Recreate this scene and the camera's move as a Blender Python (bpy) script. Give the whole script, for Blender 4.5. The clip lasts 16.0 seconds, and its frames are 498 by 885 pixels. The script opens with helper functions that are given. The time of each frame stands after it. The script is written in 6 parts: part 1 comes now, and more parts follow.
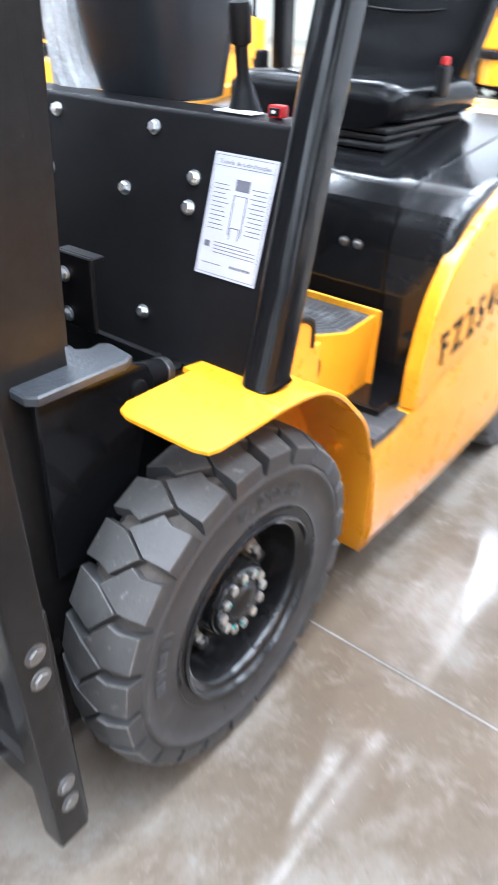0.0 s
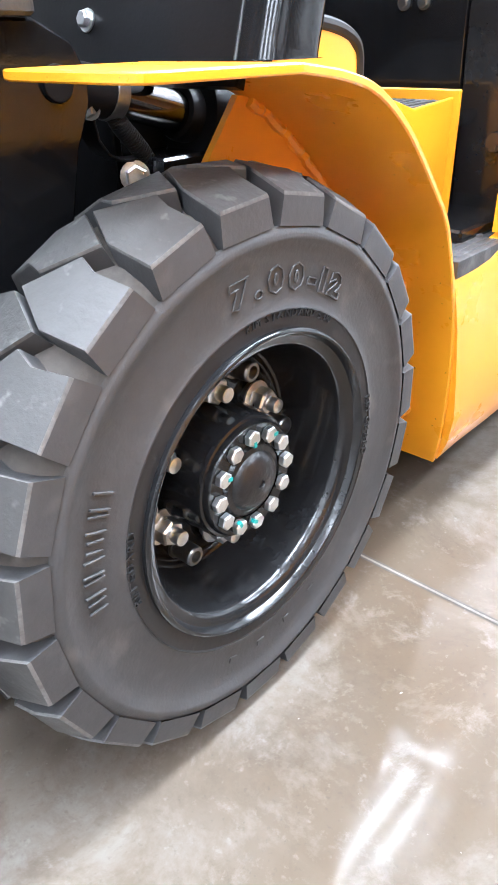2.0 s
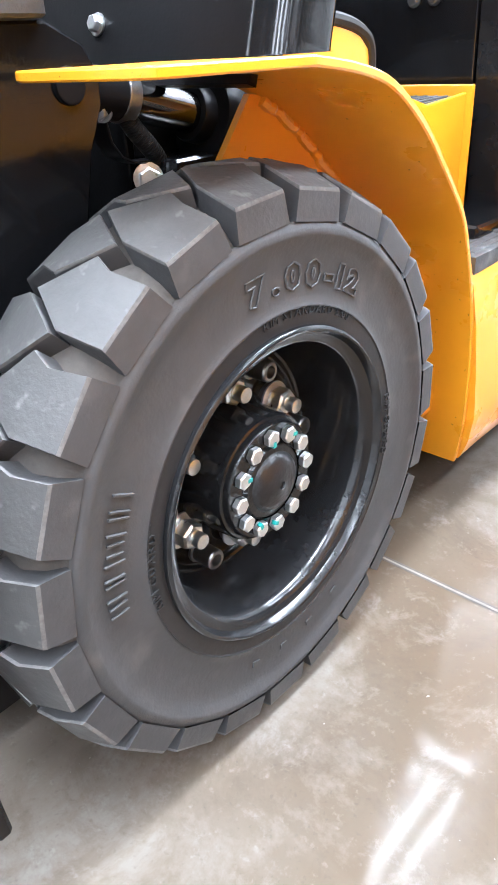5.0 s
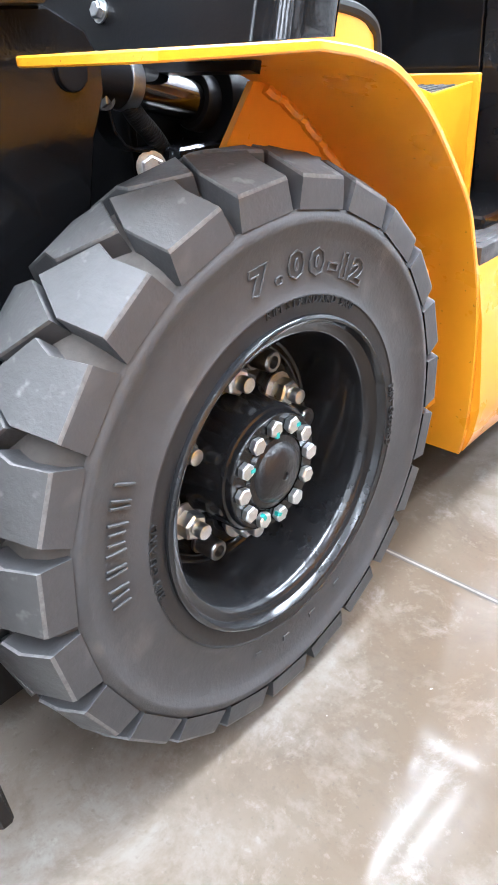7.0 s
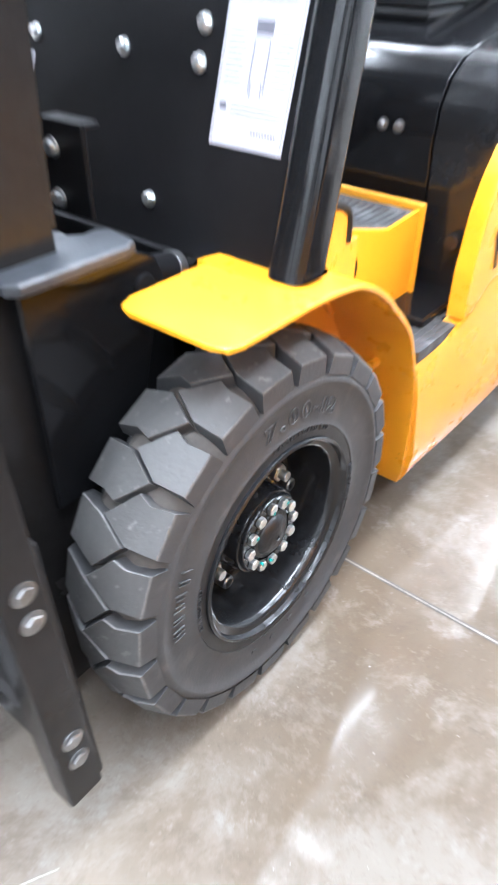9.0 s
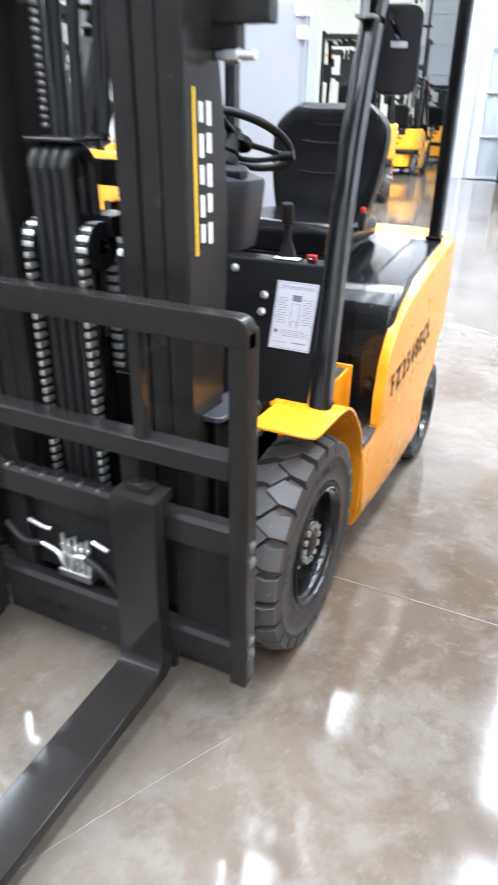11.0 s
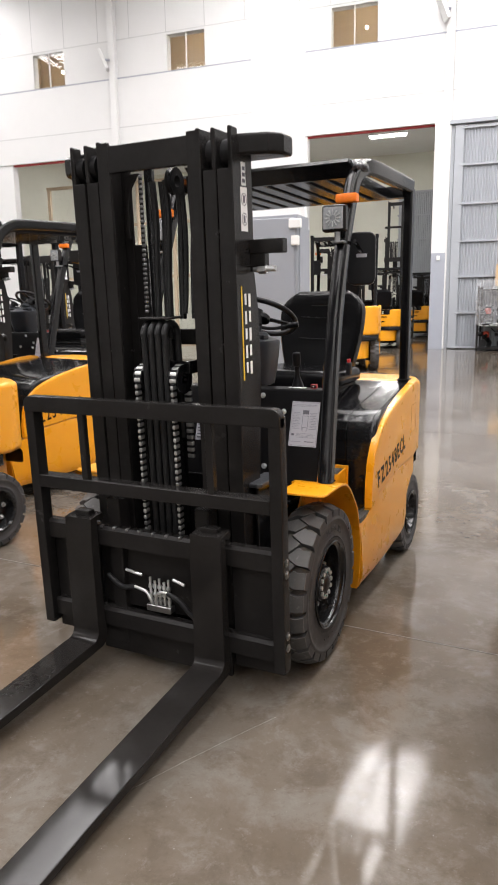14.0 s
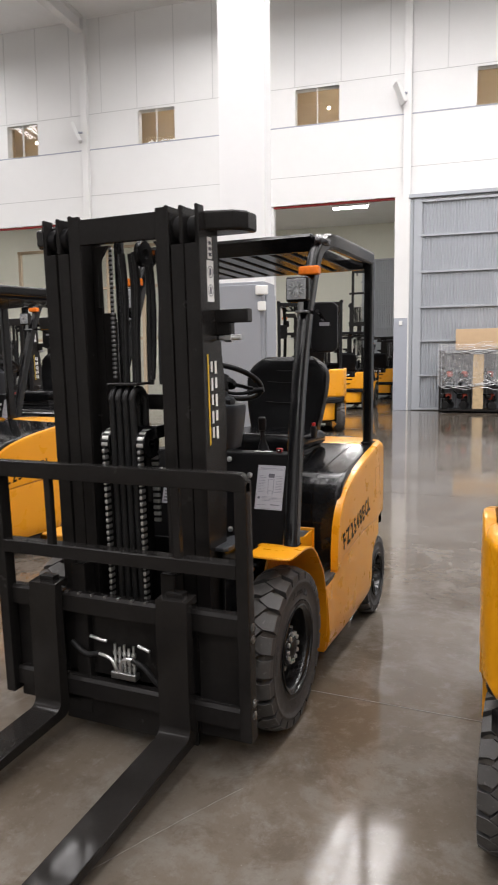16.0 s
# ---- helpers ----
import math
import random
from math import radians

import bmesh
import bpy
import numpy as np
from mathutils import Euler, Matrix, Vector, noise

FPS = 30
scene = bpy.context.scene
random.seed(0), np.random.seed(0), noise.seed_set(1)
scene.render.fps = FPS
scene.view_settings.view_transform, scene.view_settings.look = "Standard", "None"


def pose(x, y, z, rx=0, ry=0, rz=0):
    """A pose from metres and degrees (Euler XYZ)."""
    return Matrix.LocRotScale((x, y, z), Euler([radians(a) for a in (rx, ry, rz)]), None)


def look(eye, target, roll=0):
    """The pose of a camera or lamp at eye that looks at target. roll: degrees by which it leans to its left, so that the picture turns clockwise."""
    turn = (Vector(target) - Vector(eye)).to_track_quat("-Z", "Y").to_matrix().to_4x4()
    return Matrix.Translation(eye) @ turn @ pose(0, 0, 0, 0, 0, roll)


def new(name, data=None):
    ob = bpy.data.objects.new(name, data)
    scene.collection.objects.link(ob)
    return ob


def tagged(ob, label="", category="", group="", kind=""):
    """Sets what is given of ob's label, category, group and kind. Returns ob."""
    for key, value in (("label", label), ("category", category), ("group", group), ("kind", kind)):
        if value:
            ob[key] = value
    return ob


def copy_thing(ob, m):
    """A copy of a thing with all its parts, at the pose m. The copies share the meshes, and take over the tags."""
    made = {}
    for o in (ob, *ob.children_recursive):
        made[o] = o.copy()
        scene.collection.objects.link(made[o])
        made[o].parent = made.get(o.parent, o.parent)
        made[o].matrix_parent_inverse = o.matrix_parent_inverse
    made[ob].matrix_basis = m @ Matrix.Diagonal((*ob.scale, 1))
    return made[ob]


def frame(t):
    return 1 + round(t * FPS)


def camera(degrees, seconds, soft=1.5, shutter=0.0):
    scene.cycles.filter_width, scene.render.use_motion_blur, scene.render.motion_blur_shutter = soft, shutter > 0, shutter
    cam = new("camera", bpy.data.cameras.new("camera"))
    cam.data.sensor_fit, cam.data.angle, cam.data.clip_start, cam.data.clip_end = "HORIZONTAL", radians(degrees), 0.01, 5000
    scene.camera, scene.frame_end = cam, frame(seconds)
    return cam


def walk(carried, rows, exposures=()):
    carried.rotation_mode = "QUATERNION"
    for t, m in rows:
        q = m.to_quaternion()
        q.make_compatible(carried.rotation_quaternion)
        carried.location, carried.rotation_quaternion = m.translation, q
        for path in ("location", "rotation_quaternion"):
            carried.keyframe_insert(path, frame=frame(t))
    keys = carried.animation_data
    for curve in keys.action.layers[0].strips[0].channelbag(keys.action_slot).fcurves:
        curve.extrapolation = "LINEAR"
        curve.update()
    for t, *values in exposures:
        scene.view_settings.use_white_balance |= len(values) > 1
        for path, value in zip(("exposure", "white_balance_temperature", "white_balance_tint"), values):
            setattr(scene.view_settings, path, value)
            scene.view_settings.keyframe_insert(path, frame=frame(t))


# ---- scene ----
cam = camera(39.5, 16.0, soft=1.65, shutter=0.9)
PATH = [
    (0, (1.086, -0.726, 1.235), (0.07, 0.629, 0.17), 2.5),
    (0.5, (1.066, -0.595, 1.129), (-0.109, 0.69, 0.145), 0.9),
    (1, (1.007, -0.52, 0.933), (-0.103, 0.842, -0.022), 1.2),
    (1.5, (0.964, -0.481, 0.789), (-0.184, 0.818, -0.208), 0.5),
    (2, (0.974, -0.478, 0.752), (-0.189, 0.799, -0.256), -1.3),
    (2.5, (0.977, -0.485, 0.747), (-0.22, 0.786, -0.229), -2.3),
    (3, (0.971, -0.481, 0.736), (-0.216, 0.795, -0.245), -2.3),
    (3.5, (0.971, -0.482, 0.743), (-0.237, 0.788, -0.22), -2.5),
    (4, (0.97, -0.48, 0.742), (-0.235, 0.788, -0.228), -2.9),
    (6.5, (0.968, -0.477, 0.738), (-0.24, 0.767, -0.26), -3.3),
    (7, (0.969, -0.476, 0.735), (-0.24, 0.764, -0.264), -3.3),
    (7.5, (0.971, -0.48, 0.736), (-0.242, 0.771, -0.247), -3.3),
    (8, (0.972, -0.487, 0.753), (-0.235, 0.744, -0.261), -3.0),
    (8.5, (0.981, -0.521, 0.901), (-0.17, 0.662, -0.228), -3.6),
    (8.7, (0.994, -0.553, 0.986), (-0.095, 0.637, -0.196), -2.2),
    (10.8, (1.103, -1.558, 1.444), (0.356, 0.073, 0.56), 1.5),
    (11, (1.11, -1.631, 1.454), (0.332, 0.003, 0.603), 1.6),
    (11.5, (1.252, -1.866, 1.429), (0.35, -0.264, 0.64), 0.4),
    (12, (1.265, -2.061, 1.446), (0.262, -0.45, 0.813), 0.8),
    (12.5, (1.226, -2.238, 1.456), (0.312, -0.537, 0.935), -0.8),
    (13, (1.215, -2.357, 1.447), (0.467, -0.581, 0.91), -0.2),
    (13.5, (1.318, -2.452, 1.449), (0.56, -0.645, 1.051), -1.5),
    (14, (1.441, -2.512, 1.439), (0.575, -0.751, 1.051), -0.9),
    (14.5, (1.477, -2.548, 1.456), (0.633, -0.758, 1.167), -1.9),
    (15, (1.477, -2.553, 1.459), (0.657, -0.753, 1.165), -1.7),
    (15.5, (1.459, -2.548, 1.457), (0.641, -0.74, 1.212), -0.1),
    (16, (1.464, -2.54, 1.459), (0.672, -0.717, 1.241), -0.6),
]
walk(cam, [(t, look(eye, target, roll)) for t, eye, target, roll in PATH],
     exposures=[(0.0, 1.02, 5330, 9), (0.5, 1.10, 5330, 9), (1.3, 1.50, 5370, 9), (4.0, 1.58, 5370, 9), (8.5, 1.54, 5350, 9), (9.4, 1.10, 5430, 9), (10.8, 0.62, 5560, 9), (12.0, 0.70, 5850, 10), (12.5, 0.58, 5950, 11),
                (13.2, 0.26, 6180, 12), (14.0, -0.62, 6450, 14), (14.5, -0.76, 6450, 14), (15.5, -0.96, 6450, 14), (16.0, -0.98, 6450, 14)])

# ---------------------------------------------------------------- light
world = bpy.data.worlds.new("hall_air")
scene.world = world
world.use_nodes = True
world.node_tree.nodes["Background"].inputs[0].default_value = (0.9, 0.95, 1.0, 1)
world.node_tree.nodes["Background"].inputs[1].default_value = 0.05

WARM = (1.0, 0.985, 0.955)
LAMP_POWER = 900.0


# serves both the roof lamps and the second hall's fill lights
def overhead_light(x, y, z, power, sx=1.3, sy=0.5):
    la = bpy.data.lights.new("high_bay_light", "AREA")
    la.shape, la.size, la.size_y, la.energy, la.color = "RECTANGLE", sx, sy, power, WARM
    ob = new("high_bay_light", la)
    ob.matrix_world = pose(x, y, z)
    return ob


# ---------------------------------------------------------------- materials
def mat(name, base, rough=0.5, metal=0.0, var=0.0, vscale=6.0, rvar=0.0, bump=0.0, bscale=60.0, spots=None, coat=0.0,
        rscale=None, obj_rand=0.0, detail=6.0, spec=0.5):
    """Principled material with two scales of colour change, roughness change and fine relief, in metres."""
    m = bpy.data.materials.new(name)
    m.use_nodes = True
    nt = m.node_tree
    n, l = nt.nodes, nt.links
    bs = n["Principled BSDF"]
    bs.inputs["Metallic"].default_value = metal
    bs.inputs["Roughness"].default_value = rough
    bs.inputs["Specular IOR Level"].default_value = spec
    bs.inputs["Base Color"].default_value = (*base, 1)
    if coat:
        bs.inputs["Coat Weight"].default_value = coat
        bs.inputs["Coat Roughness"].default_value = 0.08
    tc = n.new("ShaderNodeTexCoord")

    def noise_node(sc, det=detail, rough_n=0.6):
        t = n.new("ShaderNodeTexNoise")
        t.inputs["Scale"].default_value = sc
        t.inputs["Detail"].default_value = det
        t.inputs["Roughness"].default_value = rough_n
        l.new(tc.outputs["Object"], t.inputs["Vector"])
        return t

    col = None
    if var > 0:
        a, b = noise_node(vscale), noise_node(vscale * 9.0)
        mx = n.new("ShaderNodeMix")
        mx.inputs["Factor"].default_value = 0.35
        l.new(a.outputs["Fac"], mx.inputs["A"])
        l.new(b.outputs["Fac"], mx.inputs["B"])
        rp = n.new("ShaderNodeMapRange")
        rp.inputs["From Min"].default_value, rp.inputs["From Max"].default_value = 0.3, 0.7
        rp.inputs["To Min"].default_value, rp.inputs["To Max"].default_value = 1 - var, 1 + var
        l.new(mx.outputs["Result"], rp.inputs["Value"])
        vm = n.new("ShaderNodeVectorMath")
        vm.operation = "SCALE"
        vm.inputs[0].default_value = base
        l.new(rp.outputs["Result"], vm.inputs["Scale"])
        col = vm.outputs["Vector"]
    if obj_rand > 0:
        oi = n.new("ShaderNodeObjectInfo")
        rp = n.new("ShaderNodeMapRange")
        rp.inputs["To Min"].default_value, rp.inputs["To Max"].default_value = 1 - obj_rand, 1 + obj_rand
        l.new(oi.outputs["Random"], rp.inputs["Value"])
        vm = n.new("ShaderNodeVectorMath")
        vm.operation = "SCALE"
        if col is None:
            vm.inputs[0].default_value = base
        else:
            l.new(col, vm.inputs[0])
        l.new(rp.outputs["Result"], vm.inputs["Scale"])
        col = vm.outputs["Vector"]
    if spots:
        colour, sc, lo, hi = spots
        t = noise_node(sc, 2.0)
        rp = n.new("ShaderNodeMapRange")
        rp.inputs["From Min"].default_value, rp.inputs["From Max"].default_value = lo, hi
        l.new(t.outputs["Fac"], rp.inputs["Value"])
        mx = n.new("ShaderNodeMix")
        mx.data_type = "RGBA"
        l.new(rp.outputs["Result"], mx.inputs["Factor"])
        mx.inputs["A"].default_value = (*base, 1)
        if col is not None:
            l.new(col, mx.inputs["A"])
        mx.inputs["B"].default_value = (*colour, 1)
        col = mx.outputs["Result"]
    if col is not None:
        l.new(col, bs.inputs["Base Color"])
    if rvar > 0:
        t = noise_node(rscale or vscale * 2.0)
        rp = n.new("ShaderNodeMapRange")
        rp.inputs["From Min"].default_value, rp.inputs["From Max"].default_value = 0.3, 0.7
        rp.inputs["To Min"].default_value, rp.inputs["To Max"].default_value = max(0.02, rough - rvar), min(1, rough + rvar)
        l.new(t.outputs["Fac"], rp.inputs["Value"])
        l.new(rp.outputs["Result"], bs.inputs["Roughness"])
    if bump > 0:
        t = noise_node(bscale, 4.0)
        bp = n.new("ShaderNodeBump")
        bp.inputs["Strength"].default_value = 1.0
        bp.inputs["Distance"].default_value = bump
        l.new(t.outputs["Fac"], bp.inputs["Height"])
        l.new(bp.outputs["Normal"], bs.inputs["Normal"])
    return m


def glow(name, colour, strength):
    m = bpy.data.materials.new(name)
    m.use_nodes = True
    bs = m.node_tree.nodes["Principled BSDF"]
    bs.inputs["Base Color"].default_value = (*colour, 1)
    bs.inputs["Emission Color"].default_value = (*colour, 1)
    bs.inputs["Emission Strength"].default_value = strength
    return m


def glass(name, tint=(1, 1, 1), rough=0.02):
    m = bpy.data.materials.new(name)
    m.use_nodes = True
    bs = m.node_tree.nodes["Principled BSDF"]
    bs.inputs["Base Color"].default_value = (*tint, 1)
    bs.inputs["Transmission Weight"].default_value = 1.0
    bs.inputs["Roughness"].default_value = rough
    bs.inputs["IOR"].default_value = 1.45
    return m


YELLOW = mat("yellow_enamel", (0.77, 0.325, 0.006), 0.30, var=0.018, vscale=5, rvar=0.05, bump=0.00008, bscale=260, coat=0.22)
YELLOW_SPECKED = mat("dirt_specked_yellow_enamel", (0.77, 0.325, 0.006), 0.30, var=0.018, vscale=5, rvar=0.05, bump=0.00008, bscale=260,
                     spots=((0.07, 0.035, 0.012), 150, 0.730, 0.745), coat=0.22)
BLACK = mat("black_enamel", (0.0062, 0.0062, 0.0068), 0.11, spec=0.30, var=0.25, vscale=7, rvar=0.03, bump=0.00012, bscale=220)
BLACK_GLOSS = mat("black_gloss_enamel", (0.0105, 0.0105, 0.0112), 0.16, spec=0.34, var=0.2, vscale=9, rvar=0.04, bump=0.0002, bscale=90, coat=0.12)
BLACK_MATT = mat("black_mast_paint", (0.0155, 0.0144, 0.0140), 0.23, spec=0.16, var=0.25, vscale=5, rvar=0.05, bump=0.0002, bscale=160)
FORK_BLACK = mat("black_fork_enamel", (0.0160, 0.0146, 0.0138), 0.10, spec=0.17, var=0.2, vscale=6, rvar=0.04, bump=0.00003, bscale=60)
BLACK_SATIN = mat("black_satin_paint", (0.0078, 0.0076, 0.0082), 0.34, spec=0.10, var=0.2, vscale=6, rvar=0.05, bump=0.0002, bscale=200)
PLASTIC = mat("black_moulded_plastic", (0.008, 0.008, 0.0092), 0.34, spec=0.22, var=0.15, vscale=9, bump=0.0004, bscale=520)
GREY_PLASTIC = mat("dark_grey_plastic", (0.027, 0.030, 0.036), 0.30, spec=0.24, var=0.12, vscale=10, bump=0.0003, bscale=420)
VINYL = mat("black_vinyl", (0.0050, 0.0051, 0.0058), 0.20, spec=0.09, var=0.15, vscale=10, bump=0.00012, bscale=330)
RUBBER = mat("tyre_rubber", (0.040, 0.0395, 0.0408), 0.58, var=0.22, vscale=7, rvar=0.10, bump=0.0005, bscale=180,
             spots=((0.085, 0.080, 0.075), 16, 0.60, 0.80))
BEAD_RUBBER = mat("smooth_bead_rubber", (0.017, 0.0168, 0.0175), 0.42, spec=0.35, var=0.2, vscale=9, rvar=0.08, bump=0.0003, bscale=180)
GROOVE_DUST = mat("dusty_tyre_groove", (0.058, 0.050, 0.043), 0.8, var=0.4, vscale=14, bump=0.0008, bscale=120)
WORN_EDGE = mat("worn_rubber_edge", (0.110, 0.106, 0.103), 0.7, var=0.6, vscale=25)
TREAD = mat("worn_tread_rubber", (0.056, 0.0535, 0.0515), 0.55, var=0.22, vscale=11, rvar=0.10, bump=0.0006, bscale=150,
            spots=((0.15, 0.145, 0.138), 60, 0.62, 0.80))
MAT_RUBBER = mat("ribbed_step_rubber", (0.030, 0.030, 0.031), 0.55, var=0.3, vscale=12, bump=0.0008, bscale=160,
                 spots=((0.12, 0.12, 0.125), 20, 0.55, 0.75))
STEEL = mat("zinc_plated_steel", (0.74, 0.75, 0.75), 0.36, metal=1.0, var=0.18, vscale=40, rvar=0.1, bump=0.0002, bscale=300)
STEEL_DARK = mat("worn_dark_steel", (0.30, 0.30, 0.30), 0.38, metal=1.0, var=0.3, vscale=22, rvar=0.1, bump=0.0003, bscale=160)
ROD_STEEL = mat("dark_polished_rod", (0.26, 0.25, 0.24), 0.14, metal=1.0, var=0.1, vscale=30)
CAST = mat("rough_black_casting", (0.012, 0.0115, 0.012), 0.30, spec=0.4, var=0.3, vscale=30, bump=0.0016, bscale=75)
CHAIN_STEEL = mat("oiled_chain_steel", (0.58, 0.58, 0.56), 0.34, metal=0.9, var=0.2, vscale=60)
DUSTY = mat("dusty_cut_steel", (0.026, 0.028, 0.032), 0.42, var=0.45, vscale=30, bump=0.0012, bscale=120)
JOINT = mat("filled_floor_joint", (0.17, 0.155, 0.135), 0.6, var=0.4, vscale=14)
JOINT_EDGE = mat("dirty_joint_edge", (0.055, 0.045, 0.036), 0.7, var=0.4, vscale=20)
SCRATCH = mat("pale_scratch", (0.26, 0.25, 0.23), 0.5, var=0.5, vscale=30)
TEAL = mat("teal_paint_mark", (0.03, 0.30, 0.28), 0.5, var=0.2, vscale=60)
PAPER = mat("white_label_paper", (0.40, 0.40, 0.44), 0.55, var=0.03, vscale=20)
INK = mat("grey_printing_ink", (0.10, 0.10, 0.12), 0.6, var=0.2, vscale=60)
SEAM_DARK = mat("dirty_yellow_seam", (0.44, 0.19, 0.012), 0.6, var=0.2, vscale=30)
LETTER_BLACK = mat("black_vinyl_lettering", (0.012, 0.011, 0.010), 0.40, spec=0.08, var=0.2, vscale=30)
WHITE_VINYL = mat("white_vinyl", (0.80, 0.80, 0.78), 0.42, var=0.03, vscale=30)
YELLOW_VINYL = mat("yellow_vinyl", (0.80, 0.52, 0.03), 0.42, var=0.04, vscale=30)
RED = mat("red_plastic", (0.45, 0.014, 0.014), 0.35, var=0.1, vscale=40)
AMBER = mat("amber_lens", (0.85, 0.20, 0.015), 0.25, var=0.15, vscale=60, bump=0.0006, bscale=300)
LENS = mat("clear_lamp_lens", (0.30, 0.31, 0.32), 0.18, var=0.25, vscale=50)
HOSE = mat("rubber_hose", (0.013, 0.013, 0.0135), 0.44, spec=0.25, var=0.25, vscale=20, bump=0.0003, bscale=400)
FILM_DARK = mat("clear_film_over_black", (0.030, 0.030, 0.034), 0.12, var=0.35, vscale=24, bump=0.004, bscale=45)
FILM = mat("crumpled_plastic_film", (0.62, 0.63, 0.64), 0.16, var=0.25, vscale=24, bump=0.006, bscale=55)
FILM_THIN = mat("thin_clear_film", (0.70, 0.70, 0.71), 0.12, var=0.3, vscale=9, bump=0.010, bscale=14)
FILM_THIN.node_tree.nodes["Principled BSDF"].inputs["Alpha"].default_value = 0.13
WHITE_WALL = mat("white_painted_panel", (0.68, 0.68, 0.675), 0.55, var=0.025, vscale=0.35, bump=0.0006, bscale=14)
WHITE_COL = mat("white_painted_concrete", (0.74, 0.74, 0.745), 0.6, var=0.02, vscale=0.8, bump=0.001, bscale=12)
WALL_SEAM = mat("grey_joint_sealant", (0.46, 0.46, 0.46), 0.7, var=0.1, vscale=3)
GREY_DOOR = mat("grey_painted_sheet_steel", (0.34, 0.36, 0.39), 0.42, metal=0.0, var=0.06, vscale=1.2, rvar=0.06, bump=0.0004, bscale=20)
GREY_PAINT = mat("grey_wall_paint", (0.33, 0.35, 0.40), 0.5, var=0.05, vscale=1.0)
CAB_GREY = mat("pale_grey_cabinet_steel", (0.29, 0.305, 0.335), 0.45, var=0.03, vscale=1.5, bump=0.0003, bscale=60)
RED_BEAM = mat("red_painted_beam", (0.45, 0.03, 0.03), 0.5, var=0.15, vscale=3)
CREAM_WALL = mat("cream_hall_wall", (0.66, 0.66, 0.58), 0.6, var=0.04, vscale=0.5)
BROWN_BOARD = mat("brown_room_board", (0.50, 0.40, 0.28), 0.6, var=0.08, vscale=1.2)
CARTON = mat("brown_carton_board", (0.50, 0.35, 0.21), 0.7, var=0.08, vscale=5, bump=0.0006, bscale=60)
TIMBER = mat("pale_pallet_timber", (0.45, 0.33, 0.19), 0.7, var=0.2, vscale=9, bump=0.0008, bscale=80)
ORANGE = mat("red_machine_paint", (0.42, 0.045, 0.018), 0.4, var=0.1, vscale=8)
TUBE_GLOW = glow("fluorescent_tube", (1.0, 0.98, 0.94), 40.0)
# for the office bulbs and the added fill panels
ROOM_GLOW = glow("office_bulb_and_fill", (1.0, 0.88, 0.68), 16.0)
# added glow on the lamp housings, which brightens the roof above
HOUSING_GLOW = glow("roof_fill_housing_glow", (0.98, 0.98, 0.95), 1.4)
CEIL_WHITE = mat("white_roof_sheet", (0.82, 0.82, 0.82), 0.6, var=0.04, vscale=0.6)
CLEAR = glass("window_glass", (0.97, 0.98, 0.97))


